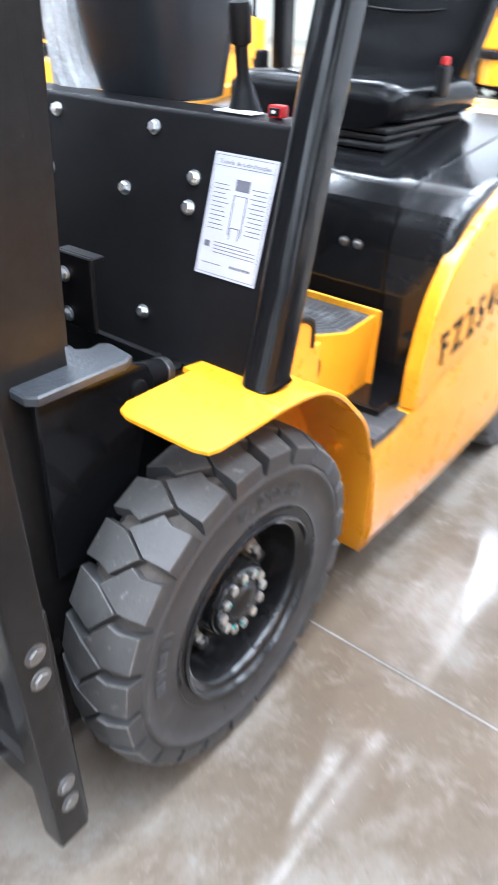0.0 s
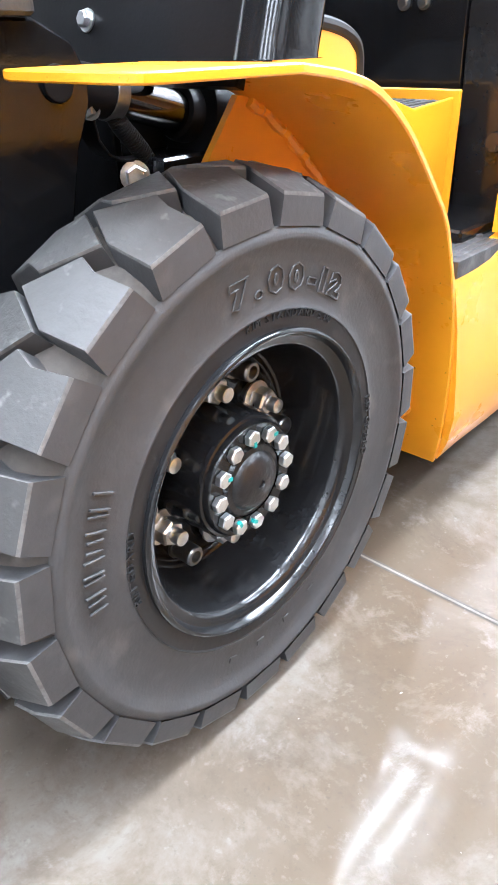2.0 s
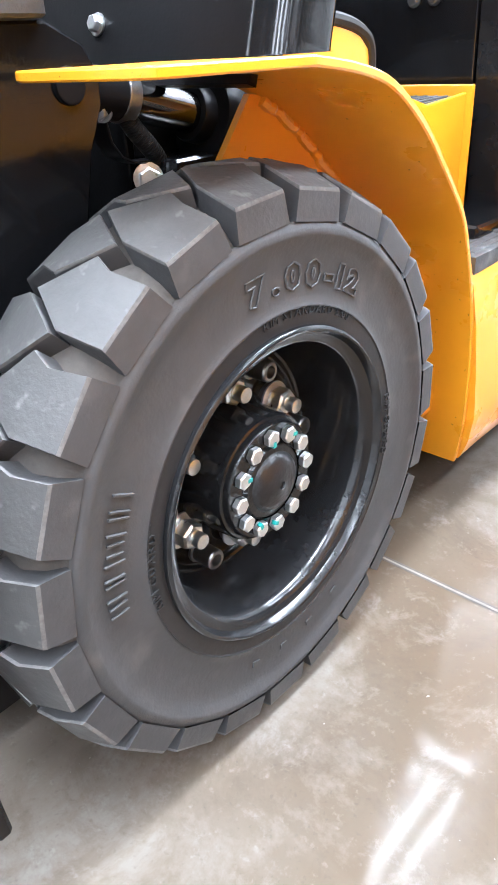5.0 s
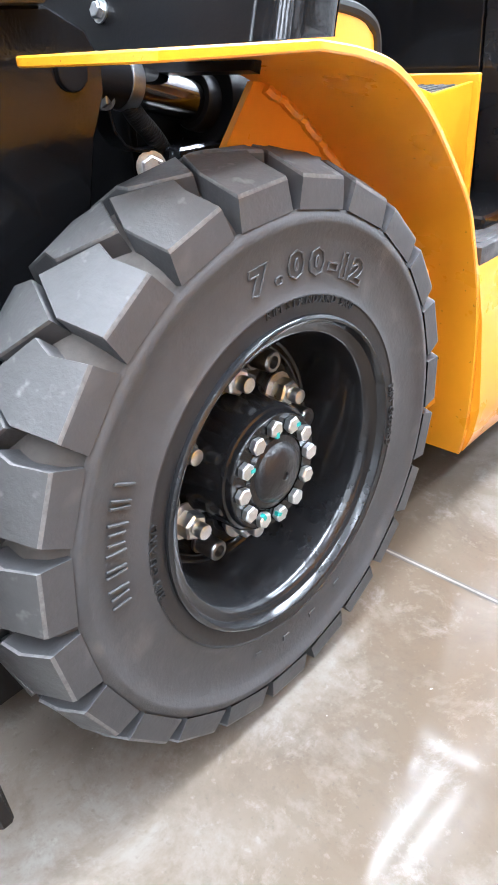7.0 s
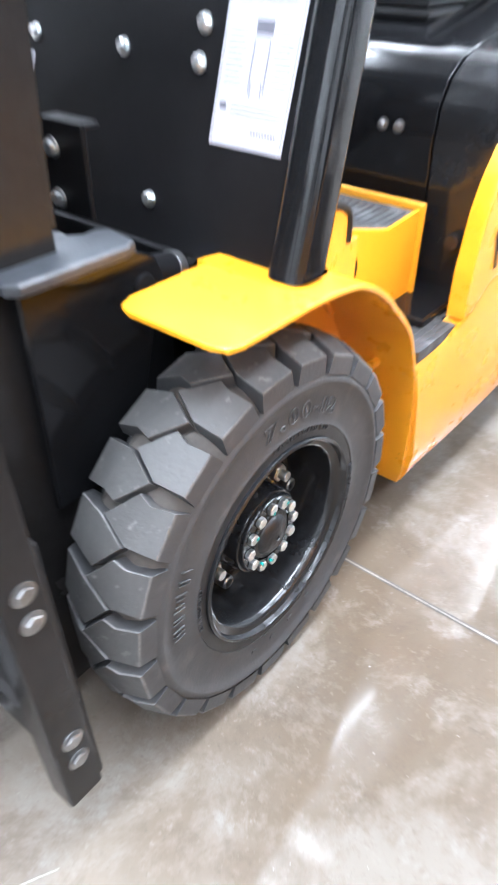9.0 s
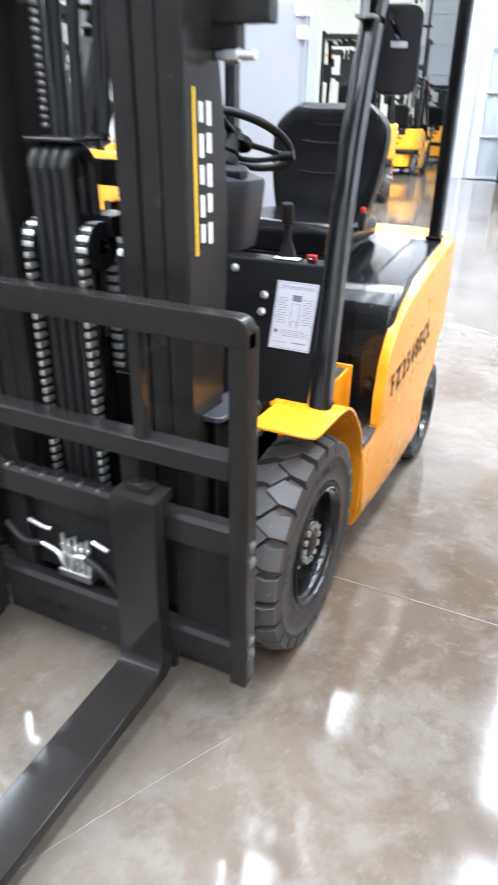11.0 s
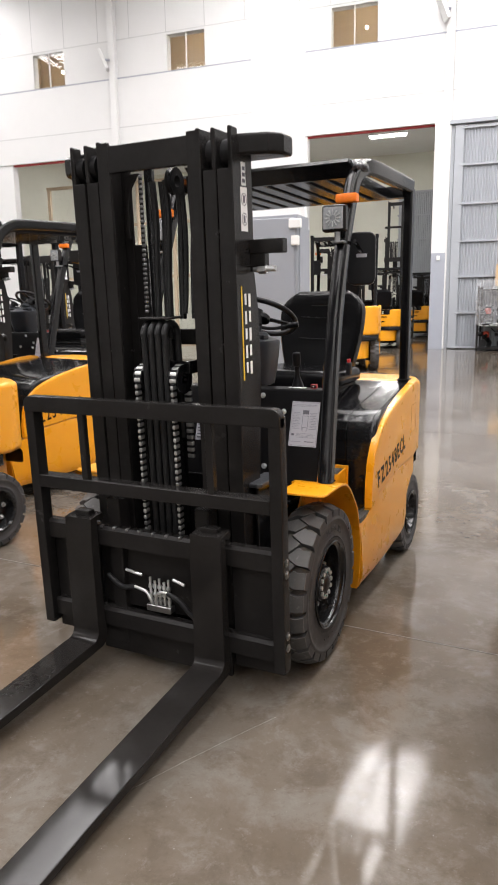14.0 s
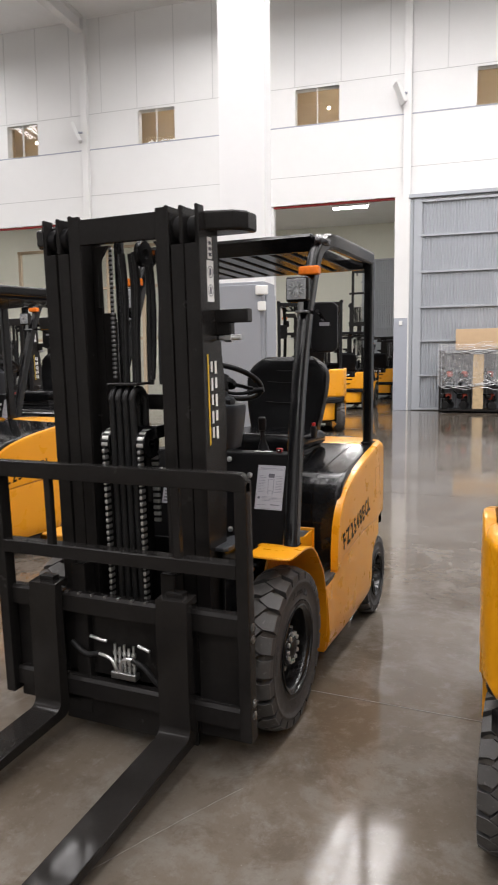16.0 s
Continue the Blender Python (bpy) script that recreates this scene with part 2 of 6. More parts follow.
def concrete():
    """Polished hall floor: cloudy grey and tan patches, fine aggregate, scratches and uneven gloss."""
    m = bpy.data.materials.new("polished_concrete")
    m.use_nodes = True
    nt = m.node_tree
    n, l = nt.nodes, nt.links
    bs = n["Principled BSDF"]
    tc = n.new("ShaderNodeTexCoord")

    def nz(sc, det, ro=0.6, dist=0.0):
        t = n.new("ShaderNodeTexNoise")
        t.inputs["Scale"].default_value, t.inputs["Detail"].default_value = sc, det
        t.inputs["Roughness"].default_value, t.inputs["Distortion"].default_value = ro, dist
        l.new(tc.outputs["Object"], t.inputs["Vector"])
        return t.outputs["Fac"]

    def rng(v, a, b, c, d):
        r = n.new("ShaderNodeMapRange")
        for k, x in zip(("From Min", "From Max", "To Min", "To Max"), (a, b, c, d)):
            r.inputs[k].default_value = x
        l.new(v, r.inputs["Value"])
        return r.outputs["Result"]

    def mixc(f, a, b):
        x = n.new("ShaderNodeMix")
        x.data_type = "RGBA"
        l.new(f, x.inputs["Factor"])
        for k, v in (("A", a), ("B", b)):
            if isinstance(v, tuple):
                x.inputs[k].default_value = (*v, 1)
            else:
                l.new(v, x.inputs[k])
        return x.outputs["Result"]

    # broad tan and grey clouds, then trowel smears, pale bloom, drag streaks, grit and specks
    mp = n.new("ShaderNodeMapping")
    mp.inputs["Rotation"].default_value = (0, 0, 0.65)
    mp.inputs["Scale"].default_value = (1.6, 8.0, 1.0)
    l.new(tc.outputs["Object"], mp.inputs["Vector"])
    streak = n.new("ShaderNodeTexNoise")
    streak.inputs["Scale"].default_value, streak.inputs["Detail"].default_value, streak.inputs["Distortion"].default_value = 1.6, 5, 0.6
    l.new(mp.outputs["Vector"], streak.inputs["Vector"])
    c = mixc(rng(nz(0.8, 8, 0.62, 0.3), 0.40, 0.60, 0, 1), (0.0938, 0.0727, 0.0515), (0.1334, 0.1141, 0.0938))
    c = mixc(rng(nz(3.0, 10, 0.72, 0.3), 0.49, 0.60, 0, 0.52), c, (0.1785, 0.1628, 0.1435))
    c = mixc(rng(nz(5.2, 10, 0.74, 0.4), 0.52, 0.62, 0, 0.46), c, (0.0773, 0.0598, 0.0442))
    c = mixc(rng(nz(11, 10, 0.76, 0.3), 0.55, 0.66, 0, 0.42), c, (0.1978, 0.184, 0.1656))
    c = mixc(rng(streak.outputs["Fac"], 0.60, 0.80, 0, 0.16), c, (0.2024, 0.184, 0.161))
    c = mixc(rng(nz(30, 6, 0.72, 0.4), 0.57, 0.68, 0, 0.34), c, (0.0828, 0.0662, 0.0497))
    c = mixc(rng(nz(60, 4, 0.6), 0.62, 0.74, 0, 0.26), c, (0.2484, 0.2346, 0.2116))
    c = mixc(rng(nz(140, 2, 0.5), 0.62, 0.73, 0, 0.24), c, (0.0598, 0.0515, 0.0432))
    c = mixc(rng(nz(85, 1, 0.4), 0.790, 0.805, 0, 0.50), c, (0.3128, 0.3036, 0.2852))
    l.new(c, bs.inputs["Base Color"])
    # a broad sheen below a thin, unevenly worn sealer
    bs.inputs["Specular IOR Level"].default_value = 0.24
    l.new(rng(nz(2.2, 10, 0.74, 0.5), 0.42, 0.60, 0.065, 0.13), bs.inputs["Roughness"])
    l.new(rng(nz(1.3, 9, 0.72, 0.5), 0.40, 0.60, 0.10, 0.27), bs.inputs["Coat Weight"])
    l.new(rng(nz(1.5, 10, 0.74, 0.5), 0.42, 0.60, 0.022, 0.06), bs.inputs["Coat Roughness"])
    bp = n.new("ShaderNodeBump")
    bp.inputs["Strength"].default_value, bp.inputs["Distance"].default_value = 1.0, 0.00035
    l.new(nz(4.0, 9, 0.64), bp.inputs["Height"])
    l.new(bp.outputs["Normal"], bs.inputs["Normal"])
    l.new(bp.outputs["Normal"], bs.inputs["Coat Normal"])
    return m


CONCRETE = concrete()


# ---------------------------------------------------------------- mesh helpers
def solid(bm):
    bmesh.ops.recalc_face_normals(bm, faces=bm.faces)
    return bm


def part(name, bm, material, parent=None, label="", smooth=True, sharp=32):
    """Links a bmesh as one mesh object under a thing or a part."""
    me = bpy.data.meshes.new(name)
    for f in bm.faces:
        f.smooth = smooth
    if smooth:
        lim = radians(sharp)
        for e in bm.edges:
            if len(e.link_faces) == 2 and e.calc_face_angle(0) > lim:
                e.smooth = False
    bm.to_mesh(me)
    bm.free()
    for m in (material if isinstance(material, (list, tuple)) else (material,)):
        me.materials.append(m)
    ob = new(name, me)
    if smooth and 12 < len(me.polygons) < 6000:
        wn = ob.modifiers.new("weighted", "WEIGHTED_NORMAL")
        wn.keep_sharp = True
    if parent is not None:
        ob.parent = parent
    if label:
        ob["label"] = label
    return ob


def thing(name, label, category, group="", kind="", m=None):
    ob = new(name)
    ob.empty_display_size = 0.2
    if m is not None:
        ob.matrix_world = m
    return tagged(ob, label, category, group, kind)


def merge(bm, other, m=None):
    """Adds another bmesh to bm."""
    tmp = bpy.data.meshes.new("tmp")
    other.to_mesh(tmp)
    if m is not None:
        tmp.transform(m)
    bm.from_mesh(tmp)
    bpy.data.meshes.remove(tmp)
    other.free()
    return bm


def box(x0, x1, y0, y1, z0, z1, bev=0.0, seg=2, m=None):
    bm = bmesh.new()
    bmesh.ops.create_cube(bm, size=1)
    for v in bm.verts:
        v.co = Vector((x0 + (v.co.x + 0.5) * (x1 - x0), y0 + (v.co.y + 0.5) * (y1 - y0), z0 + (v.co.z + 0.5) * (z1 - z0)))
    if bev > 0:
        bmesh.ops.bevel(bm, geom=bm.edges[:], offset=bev, segments=seg, affect="EDGES", profile=0.5)
    if m is not None:
        bm.transform(m)
    return bm


def prism(pts, axis, a, b, bev=0.0, seg=2):
    """A polygon, in the two other axes' order, run along an axis from a to b."""
    bm = bmesh.new()

    def at(p, d):
        return {"x": (d, p[0], p[1]), "y": (p[0], d, p[1]), "z": (p[0], p[1], d)}[axis]

    lo = [bm.verts.new(at(p, a)) for p in pts]
    hi = [bm.verts.new(at(p, b)) for p in pts]
    caps = [bm.faces.new(lo[::-1]), bm.faces.new(hi)]
    for i in range(len(pts)):
        j = (i + 1) % len(pts)
        bm.faces.new((lo[i], lo[j], hi[j], hi[i]))
    solid(bm)
    if bev > 0:
        es = list({e for f in caps for e in f.edges})
        bmesh.ops.bevel(bm, geom=es, offset=bev, segments=seg, affect="EDGES", profile=0.5)
    return bm


def shell(line, axis, a, b, thick, bev=0.0):
    """A bent plate: an open line in the two other axes, thickened to its left, from a to b."""
    pts = [Vector(p) for p in line]
    off = []
    for i, p in enumerate(pts):
        d = (pts[min(i + 1, len(pts) - 1)] - pts[max(i - 1, 0)]).normalized()
        off.append(p + Vector((-d.y, d.x)) * thick)
    return prism([tuple(p) for p in pts] + [tuple(p) for p in off[::-1]], axis, a, b, bev, 1)


def cyl(p, q, r, seg=20, r2=None, bev=0.0, cap=True):
    p, q = Vector(p), Vector(q)
    bm = bmesh.new()
    bmesh.ops.create_cone(bm, cap_ends=cap, segments=seg, radius1=r, radius2=r if r2 is None else r2, depth=(q - p).length)
    if bev > 0:
        es = [e for e in bm.edges if any(len(f.verts) > 4 for f in e.link_faces)]
        bmesh.ops.bevel(bm, geom=es, offset=bev, segments=2, affect="EDGES", profile=0.5)
    bm.transform(Matrix.Translation((p + q) / 2) @ (q - p).to_track_quat("Z", "Y").to_matrix().to_4x4())
    return bm


def lathe(profile, seg=48, axis="x", a0=0.0, a1=360.0):
    """Turns (along, radius) points about an axis."""
    bm = bmesh.new()
    full = abs(a1 - a0) >= 359.9
    n = seg if full else seg + 1
    rings = []
    for i in range(n):
        a = radians(a0 + (a1 - a0) * i / seg)
        c, s = math.cos(a), math.sin(a)
        ring = []
        for d, r in profile:
            ring.append(bm.verts.new({"x": (d, r * c, r * s), "y": (r * c, d, r * s), "z": (r * c, r * s, d)}[axis]))
        rings.append(ring)
    for i in range(seg):
        A, B = rings[i], rings[(i + 1) % n]
        for k in range(len(profile) - 1):
            bm.faces.new((A[k], A[k + 1], B[k + 1], B[k]))
    bmesh.ops.remove_doubles(bm, verts=bm.verts, dist=1e-6)
    return solid(bm)


def smooth_path(pts, n=8):
    """Points along a Catmull-Rom curve."""
    P = [Vector(p) for p in pts]
    P = [2 * P[0] - P[1]] + P + [2 * P[-1] - P[-2]]
    out = []
    for i in range(1, len(P) - 2):
        for k in range(n):
            t = k / n
            a, b, c, d = P[i - 1], P[i], P[i + 1], P[i + 2]
            out.append(0.5 * ((2 * b) + (c - a) * t + (2 * a - 5 * b + 4 * c - d) * t * t + (3 * b - a - 3 * c + d) * t ** 3))
    out.append(P[-2])
    return out


def tube(pts, r, seg=12, section=None, up=(0, 0, 1), closed=False):
    """A round tube, or one of a given section (list of side, up), along points."""
    P = [Vector(p) for p in pts]
    sec = section or [(r * math.cos(2 * math.pi * i / seg), r * math.sin(2 * math.pi * i / seg)) for i in range(seg)]
    bm = bmesh.new()
    rings = []
    prev = Vector(up)
    for i, p in enumerate(P):
        if closed:
            d = (P[(i + 1) % len(P)] - P[i - 1]).normalized()
        else:
            d = (P[min(i + 1, len(P) - 1)] - P[max(i - 1, 0)]).normalized()
        side = d.cross(prev)
        if side.length < 1e-4:
            side = d.cross(Vector((1, 0, 0.01)))
        side.normalize()
        u = side.cross(d).normalized()
        prev = u
        rings.append([bm.verts.new(p + side * a + u * b) for a, b in sec])
    m = len(sec)
    last = len(P) if closed else len(P) - 1
    for i in range(last):
        A, B = rings[i], rings[(i + 1) % len(P)]
        for k in range(m):
            bm.faces.new((A[k], A[(k + 1) % m], B[(k + 1) % m], B[k]))
    if not closed:
        bm.faces.new(rings[0][::-1])
        bm.faces.new(rings[-1])
    return solid(bm)


def rounded_rect(w, h, r, n=4):
    pts = []
    for cx, cy, a in ((w / 2 - r, h / 2 - r, 0), (-w / 2 + r, h / 2 - r, 90), (-w / 2 + r, -h / 2 + r, 180), (w / 2 - r, -h / 2 + r, 270)):
        for i in range(n + 1):
            t = radians(a + 90 * i / n)
            pts.append((cx + r * math.cos(t), cy + r * math.sin(t)))
    return pts


def hex_bolt(r, head, washer=True, dome=0.0):
    """A hexagon bolt head along +z, its seat at z = 0."""
    bm = bmesh.new()
    z = 0.0
    if washer:
        merge(bm, cyl((0, 0, 0), (0, 0, 0.0025), r * 1.35, 16))
        z = 0.0025
    hx = bmesh.new()
    bmesh.ops.create_cone(hx, cap_ends=True, segments=6, radius1=r, radius2=r, depth=head)
    es = [e for e in hx.edges if any(len(f.verts) == 6 for f in e.link_faces)]
    bmesh.ops.bevel(hx, geom=es, offset=r * 0.14, segments=1, affect="EDGES")
    merge(bm, hx, Matrix.Translation((0, 0, z + head / 2)))
    if dome:
        merge(bm, cyl((0, 0, z + head), (0, 0, z + head + dome), r * 0.55, 12, bev=r * 0.08))
    return bm


def aim(p, d):
    """A pose at p whose z axis points along d."""
    return Matrix.Translation(p) @ Vector(d).to_track_quat("Z", "Y").to_matrix().to_4x4()


def placed(name, mesh_ob, parent, m, label=""):
    """Another object on the same mesh."""
    ob = new(name, mesh_ob.data)
    ob.parent = parent
    ob.matrix_local = m
    if label:
        ob["label"] = label
    return ob


def letters(text, size, depth, m=None, arc=None, spacing=1.0, bold=0.0, outline=0.0, wide=1.0):
    """Text as a solid, in the x-y plane facing +z; arc: radius on whose top it stands, centred."""
    bm = bmesh.new()
    cu = bpy.data.curves.new("t", "FONT")
    cu.extrude, cu.size, cu.resolution_u, cu.offset = depth, size, 2, bold
    if outline:
        cu.fill_mode, cu.extrude, cu.bevel_depth, cu.bevel_resolution = "NONE", 0.0, outline, 1
    ob = bpy.data.objects.new("t", cu)
    scene.collection.objects.link(ob)

    def mesh_of(s):
        cu.body = s
        bpy.context.view_layer.update()
        return bpy.data.meshes.new_from_object(ob.evaluated_get(bpy.context.evaluated_depsgraph_get()))

    x = 0.0
    spots = []
    for ch in text:
        if ch == " ":
            x += size * 0.35 * spacing
            continue
        me = mesh_of(ch)
        me.transform(Matrix.Diagonal((wide, 1, 1, 1)))
        xs = [v.co.x for v in me.vertices]
        w = max(xs) - min(xs)
        spots.append((me, x - min(xs), w))
        x += (w + size * 0.14) * spacing
    total = x - size * 0.14 * spacing
    for me, dx, w in spots:
        if arc is None:
            me.transform(Matrix.Translation((dx, 0, 0)))
        else:
            mid = dx + w / 2
            a = -(mid - total / 2) / arc
            me.transform(pose(0, 0, 0, 0, 0, math.degrees(a)) @ Matrix.Translation((dx - mid, arc, 0)))
        bm.from_mesh(me)
        bpy.data.meshes.remove(me)
    bpy.data.objects.remove(ob)
    bpy.data.curves.remove(cu)
    if m is not None:
        bm.transform(m)
    return bm, total


# ---------------------------------------------------------------- forklift
MT = pose(0, 0, 0, 2.2)          # the mast leans forward
WHEEL_X, WHEEL_R = 0.485, 0.328


def tyre_mesh(R, w, ring, bead, n, phase):
    """Solid tyre about the x axis: casing with ribs and two rows of interlocking tread blocks."""
    k = R / 0.335
    half = [(0.0, R - 0.020 * k), (w * 0.55, R - 0.028 * k), (w * 0.80, R - 0.040 * k), (w * 0.955, R - 0.055 * k), (w * 0.985, ring + 0.015), (w * 1.030, ring + 0.009),
            (w * 1.046, ring + 0.0045), (w * 1.040, ring + 0.001), (w * 0.995, ring - 0.006), (w * 0.968, ring - 0.014), (w * 0.956, ring - 0.024 * k), (w * 0.952, ring - 0.040 * k),
            (w * 0.962, bead + 0.030 * k), (w * 0.980, bead + 0.0225 * k), (w * 1.000, bead + 0.0195 * k), (w * 1.006, bead + 0.018 * k), (w * 0.985, bead + 0.0165 * k), (w * 0.985, bead + 0.005),
            (w * 0.97, bead - 0.004)]
    bm = lathe([(-d, r) for d, r in half[::-1]] + half[1:], 96)
    for f in bm.faces:
        if f.calc_center_median().yz.length > ring + 0.014:
            f.material_index = 1
        elif f.calc_center_median().yz.length < bead + 0.0188 * k:
            f.material_index = 4
    # outer row: foot and tread outline of a block; the inner row is the same one turned about
    foot = [(0.440, 1.03), (0.440, 0.37), (0.105, -0.33), (-0.425, 0.19), (-0.375, 0.49), (-0.440, 1.03)]
    tread = [(0.375, 1.0), (0.385, 0.34), (0.090, -0.285), (-0.392, 0.20), (-0.318, 0.50), (-0.375, 1.0)]
    pitch = 2 * math.pi / n
    rnd = random.Random(7)
    for row in (0, 1):
        for i in range(n):
            rings = ([], [], [])
            jit = [rnd.uniform(-0.012, 0.012) for _ in tread]
            for q, rise in enumerate((-0.058 * k, -0.0028 * k, 0.0)):
                for c, (u, v) in enumerate(tread if q else foot):
                    if q == 2:
                        u, v = u * 0.968, (v - 0.35) * 0.968 + 0.35
                    if q:
                        u += jit[c]
                    if row:
                        u, v = 0.5 - u, -v
                    v = 0.16 + (0.84 if v > 0 else 1.16) * v
                    a = phase + (i + u) * pitch
                    r = R + rise - ((0.0215 if v > 0 else 0.030) * k * abs(v) ** 1.9 if q else 0)
                    if q == 0 and abs(v) > 0.99:
                        r = ring + 0.015
                    rings[q].append(bm.verts.new((v * w * (1.0 if v > 0 else 1.14), -r * math.sin(a), r * math.cos(a))))
            m = len(tread)
            fs = [bm.faces.new(rings[2])]
            fs[0].material_index = 3
            for q in (0, 1):
                for j in range(m):
                    fs.append(bm.faces.new((rings[q][j], rings[q][(j + 1) % m], rings[q + 1][(j + 1) % m], rings[q + 1][j])))
                    fs[-1].material_index = 2 * q
            bmesh.ops.recalc_face_normals(bm, faces=fs)
            bmesh.ops.triangulate(bm, faces=fs[:1])
    return bm


def front_wheel(parent, side):
    rim = part("front_wheel", lathe([(-0.06, 0.10), (-0.06, 0.174), (0.070, 0.176), (0.080, 0.1775), (0.0835, 0.1770), (0.0855, 0.1752), (0.0860, 0.1735), (0.0850, 0.1715), (0.081, 0.1695), (0.0770, 0.1680),
                                     (0.0755, 0.1650), (0.0745, 0.160), (0.071, 0.1555), (0.062, 0.152), (0.036, 0.1490), (0.006, 0.1455), (-0.008, 0.1425), (-0.0135, 0.1395), (-0.0150, 0.1365), (-0.0145, 0.1335), (-0.0125, 0.1320), (-0.0118, 0.1300), (-0.0125, 0.1280), (-0.0165, 0.1250), (-0.018, 0.120), (-0.018, 0.07)], 96),
               BLACK_GLOSS, parent, "black steel wheel rim with zinc bolts")
    rim.matrix_local = pose(WHEEL_X, 0, WHEEL_R) if side > 0 else pose(-WHEEL_X, 0, WHEEL_R, 0, 0, 180)
    tm = tyre_mesh(0.3270, 0.072, 0.262, 0.1785, 23, radians(5.2))
    tm.transform(Matrix.Translation((0.0085, 0, 0)))
    part("tyre", tm, (RUBBER, GROOVE_DUST, WORN_EDGE, TREAD, BEAD_RUBBER), rim, "dusty black solid rubber tyre with block tread", sharp=28)
    part("hub", lathe([(-0.018, 0.0865), (-0.0165, 0.0850), (-0.0135, 0.0835), (-0.008, 0.0795), (0.004, 0.0770), (0.043, 0.0748), (0.0475, 0.0725), (0.0485, 0.0695), (0.0535, 0.0685), (0.056, 0.0665), (0.056, 0.046), (0.060, 0.043)], 64),
         BLACK_GLOSS, rim)
    part("hub_cap", lathe([(0.056, 0.0435), (0.0585, 0.0425), (0.0595, 0.0355), (0.0640, 0.0330), (0.0680, 0.0270), (0.0705, 0.0180), (0.0720, 0.0050), (0.0690, 0.004), (0.0690, 0.0)], 40), CAST, rim, "rough cast hub cap with a small centre hole")
    first = None
    for i in range(12):
        a = radians(2 + 30 * i)
        p = (0.056, -0.0550 * math.sin(a), 0.0550 * math.cos(a))
        if first is None:
            first = part("hub_bolt", hex_bolt(0.0098, 0.009, False), STEEL, rim, "zinc hexagon bolt")
            first.matrix_local = aim(p, (1, 0, 0))
        else:
            placed("hub_bolt", first, rim, aim(p, (1, 0, 0)) @ pose(0, 0, 0, 0, 0, 25 * i), "zinc hexagon bolt")
        if i in (0, 2, 5, 6, 11):
            m = part("paint_mark", box(-0.0022, 0.0022, -0.0096, -0.0030, 0.0040, 0.0094), TEAL, rim, "teal torque paint mark")
            m.matrix_local = aim(p, (1, 0, 0)) @ pose(0, 0, 0, 0, 0, 40 * i)
    first = None
    for i in range(6):
        a = radians(1 + 60 * i)
        p = (-0.009, -0.0955 * math.sin(a), 0.0955 * math.cos(a))
        part("nut_seat", cyl((-0.0185, p[1], p[2]), (-0.009, p[1], p[2]), 0.0185, 18, 0.0175), STEEL_DARK, rim)
        if first is None:
            first = part("wheel_nut", hex_bolt(0.0165, 0.020, True, 0.014), STEEL, rim, "wheel nut on a threaded stud")
            first.matrix_local = aim(p, (1, 0, 0))
        else:
            placed("wheel_nut", first, rim, aim(p, (1, 0, 0)) @ pose(0, 0, 0, 0, 0, 31 * i), "wheel nut on a threaded stud")
    first = None
    for i in range(6):
        a = radians(32 + 60 * i)
        p = (-0.018, -0.1125 * math.sin(a), 0.1125 * math.cos(a))
        if first is None:
            b = lathe([(0.0, 0.0155), (0.004, 0.0155), (0.004, 0.0125), (0.030, 0.0125), (0.032, 0.011), (0.032, 0.0075), (0.022, 0.007), (0.022, 0.0)], 20, "z")
            first = part("socket_bolt", b, STEEL_DARK, rim)
            first.matrix_local = aim(p, (1, 0, 0))
        else:
            placed("socket_bolt", first, rim, aim(p, (1, 0, 0)))
    # raised lettering on the side wall
    face = Matrix(((0, 0, 1, 0), (1, 0, 0, 0), (0, 1, 0, 0), (0, 0, 0, 1)))
    for txt, size, rad, turn, at_x in (("7.00-12", 0.0310, 0.2165, 10.5, 0.0783), ("RIM GUARD", 0.0135, 0.1885, 91, 0.0805), ("RIM GUARD", 0.0135, 0.1885, -88, 0.0805),
                                       ("RIM STANDARD 5.00", 0.0125, 0.1885, 12, 0.0800)):
        bm, _ = letters(txt, size, 0.0026 if size > 0.03 else 0.0012, None, rad, 1.0 if size > 0.03 else 1.1, 0.0020 if size > 0.03 else 0.0, 0.0010 if size > 0.03 else 0.0, 1.3 if size > 0.03 else 1.0)
        ob = part("raised_lettering", bm, RUBBER if size > 0.03 else BEAD_RUBBER, rim, "raised moulded lettering", smooth=False)
        ob.matrix_local = Matrix.Translation((at_x, 0, 0)) @ pose(0, 0, 0, -turn, 0, 0) @ face
    for i, hgt in enumerate((0.022, 0.022, 0.018, 0.022, 0.022, 0.020)):
        a = radians(79 + 5.2 * (i - 2.5))
        w = 0.010 if i in (2, 5) else 0.015
        for s in (-1, 1):
            part("raised_mark", box(-0.0014, 0.0014, s * w * 0.5 - 0.0014, s * w * 0.5 + 0.0014, -hgt / 2, hgt / 2, 0.0006, 1,
                                    Matrix.Translation((0.079, -0.231 * math.sin(a), 0.231 * math.cos(a))) @ pose(0, 0, 0, math.degrees(a), 0, 0)), RUBBER, rim, smooth=False)
    for i, a in enumerate((163, 176, 189, 203)):
        a = radians(a)
        part("raised_mark", box(-0.001, 0.001, -0.006, 0.006, -0.004, 0.004, 0.0008, 1, Matrix.Translation((0.079, -0.222 * math.sin(a), 0.222 * math.cos(a))) @ pose(0, 0, 0, math.degrees(a), 0, 0)), RUBBER, rim, smooth=False)
    return rim


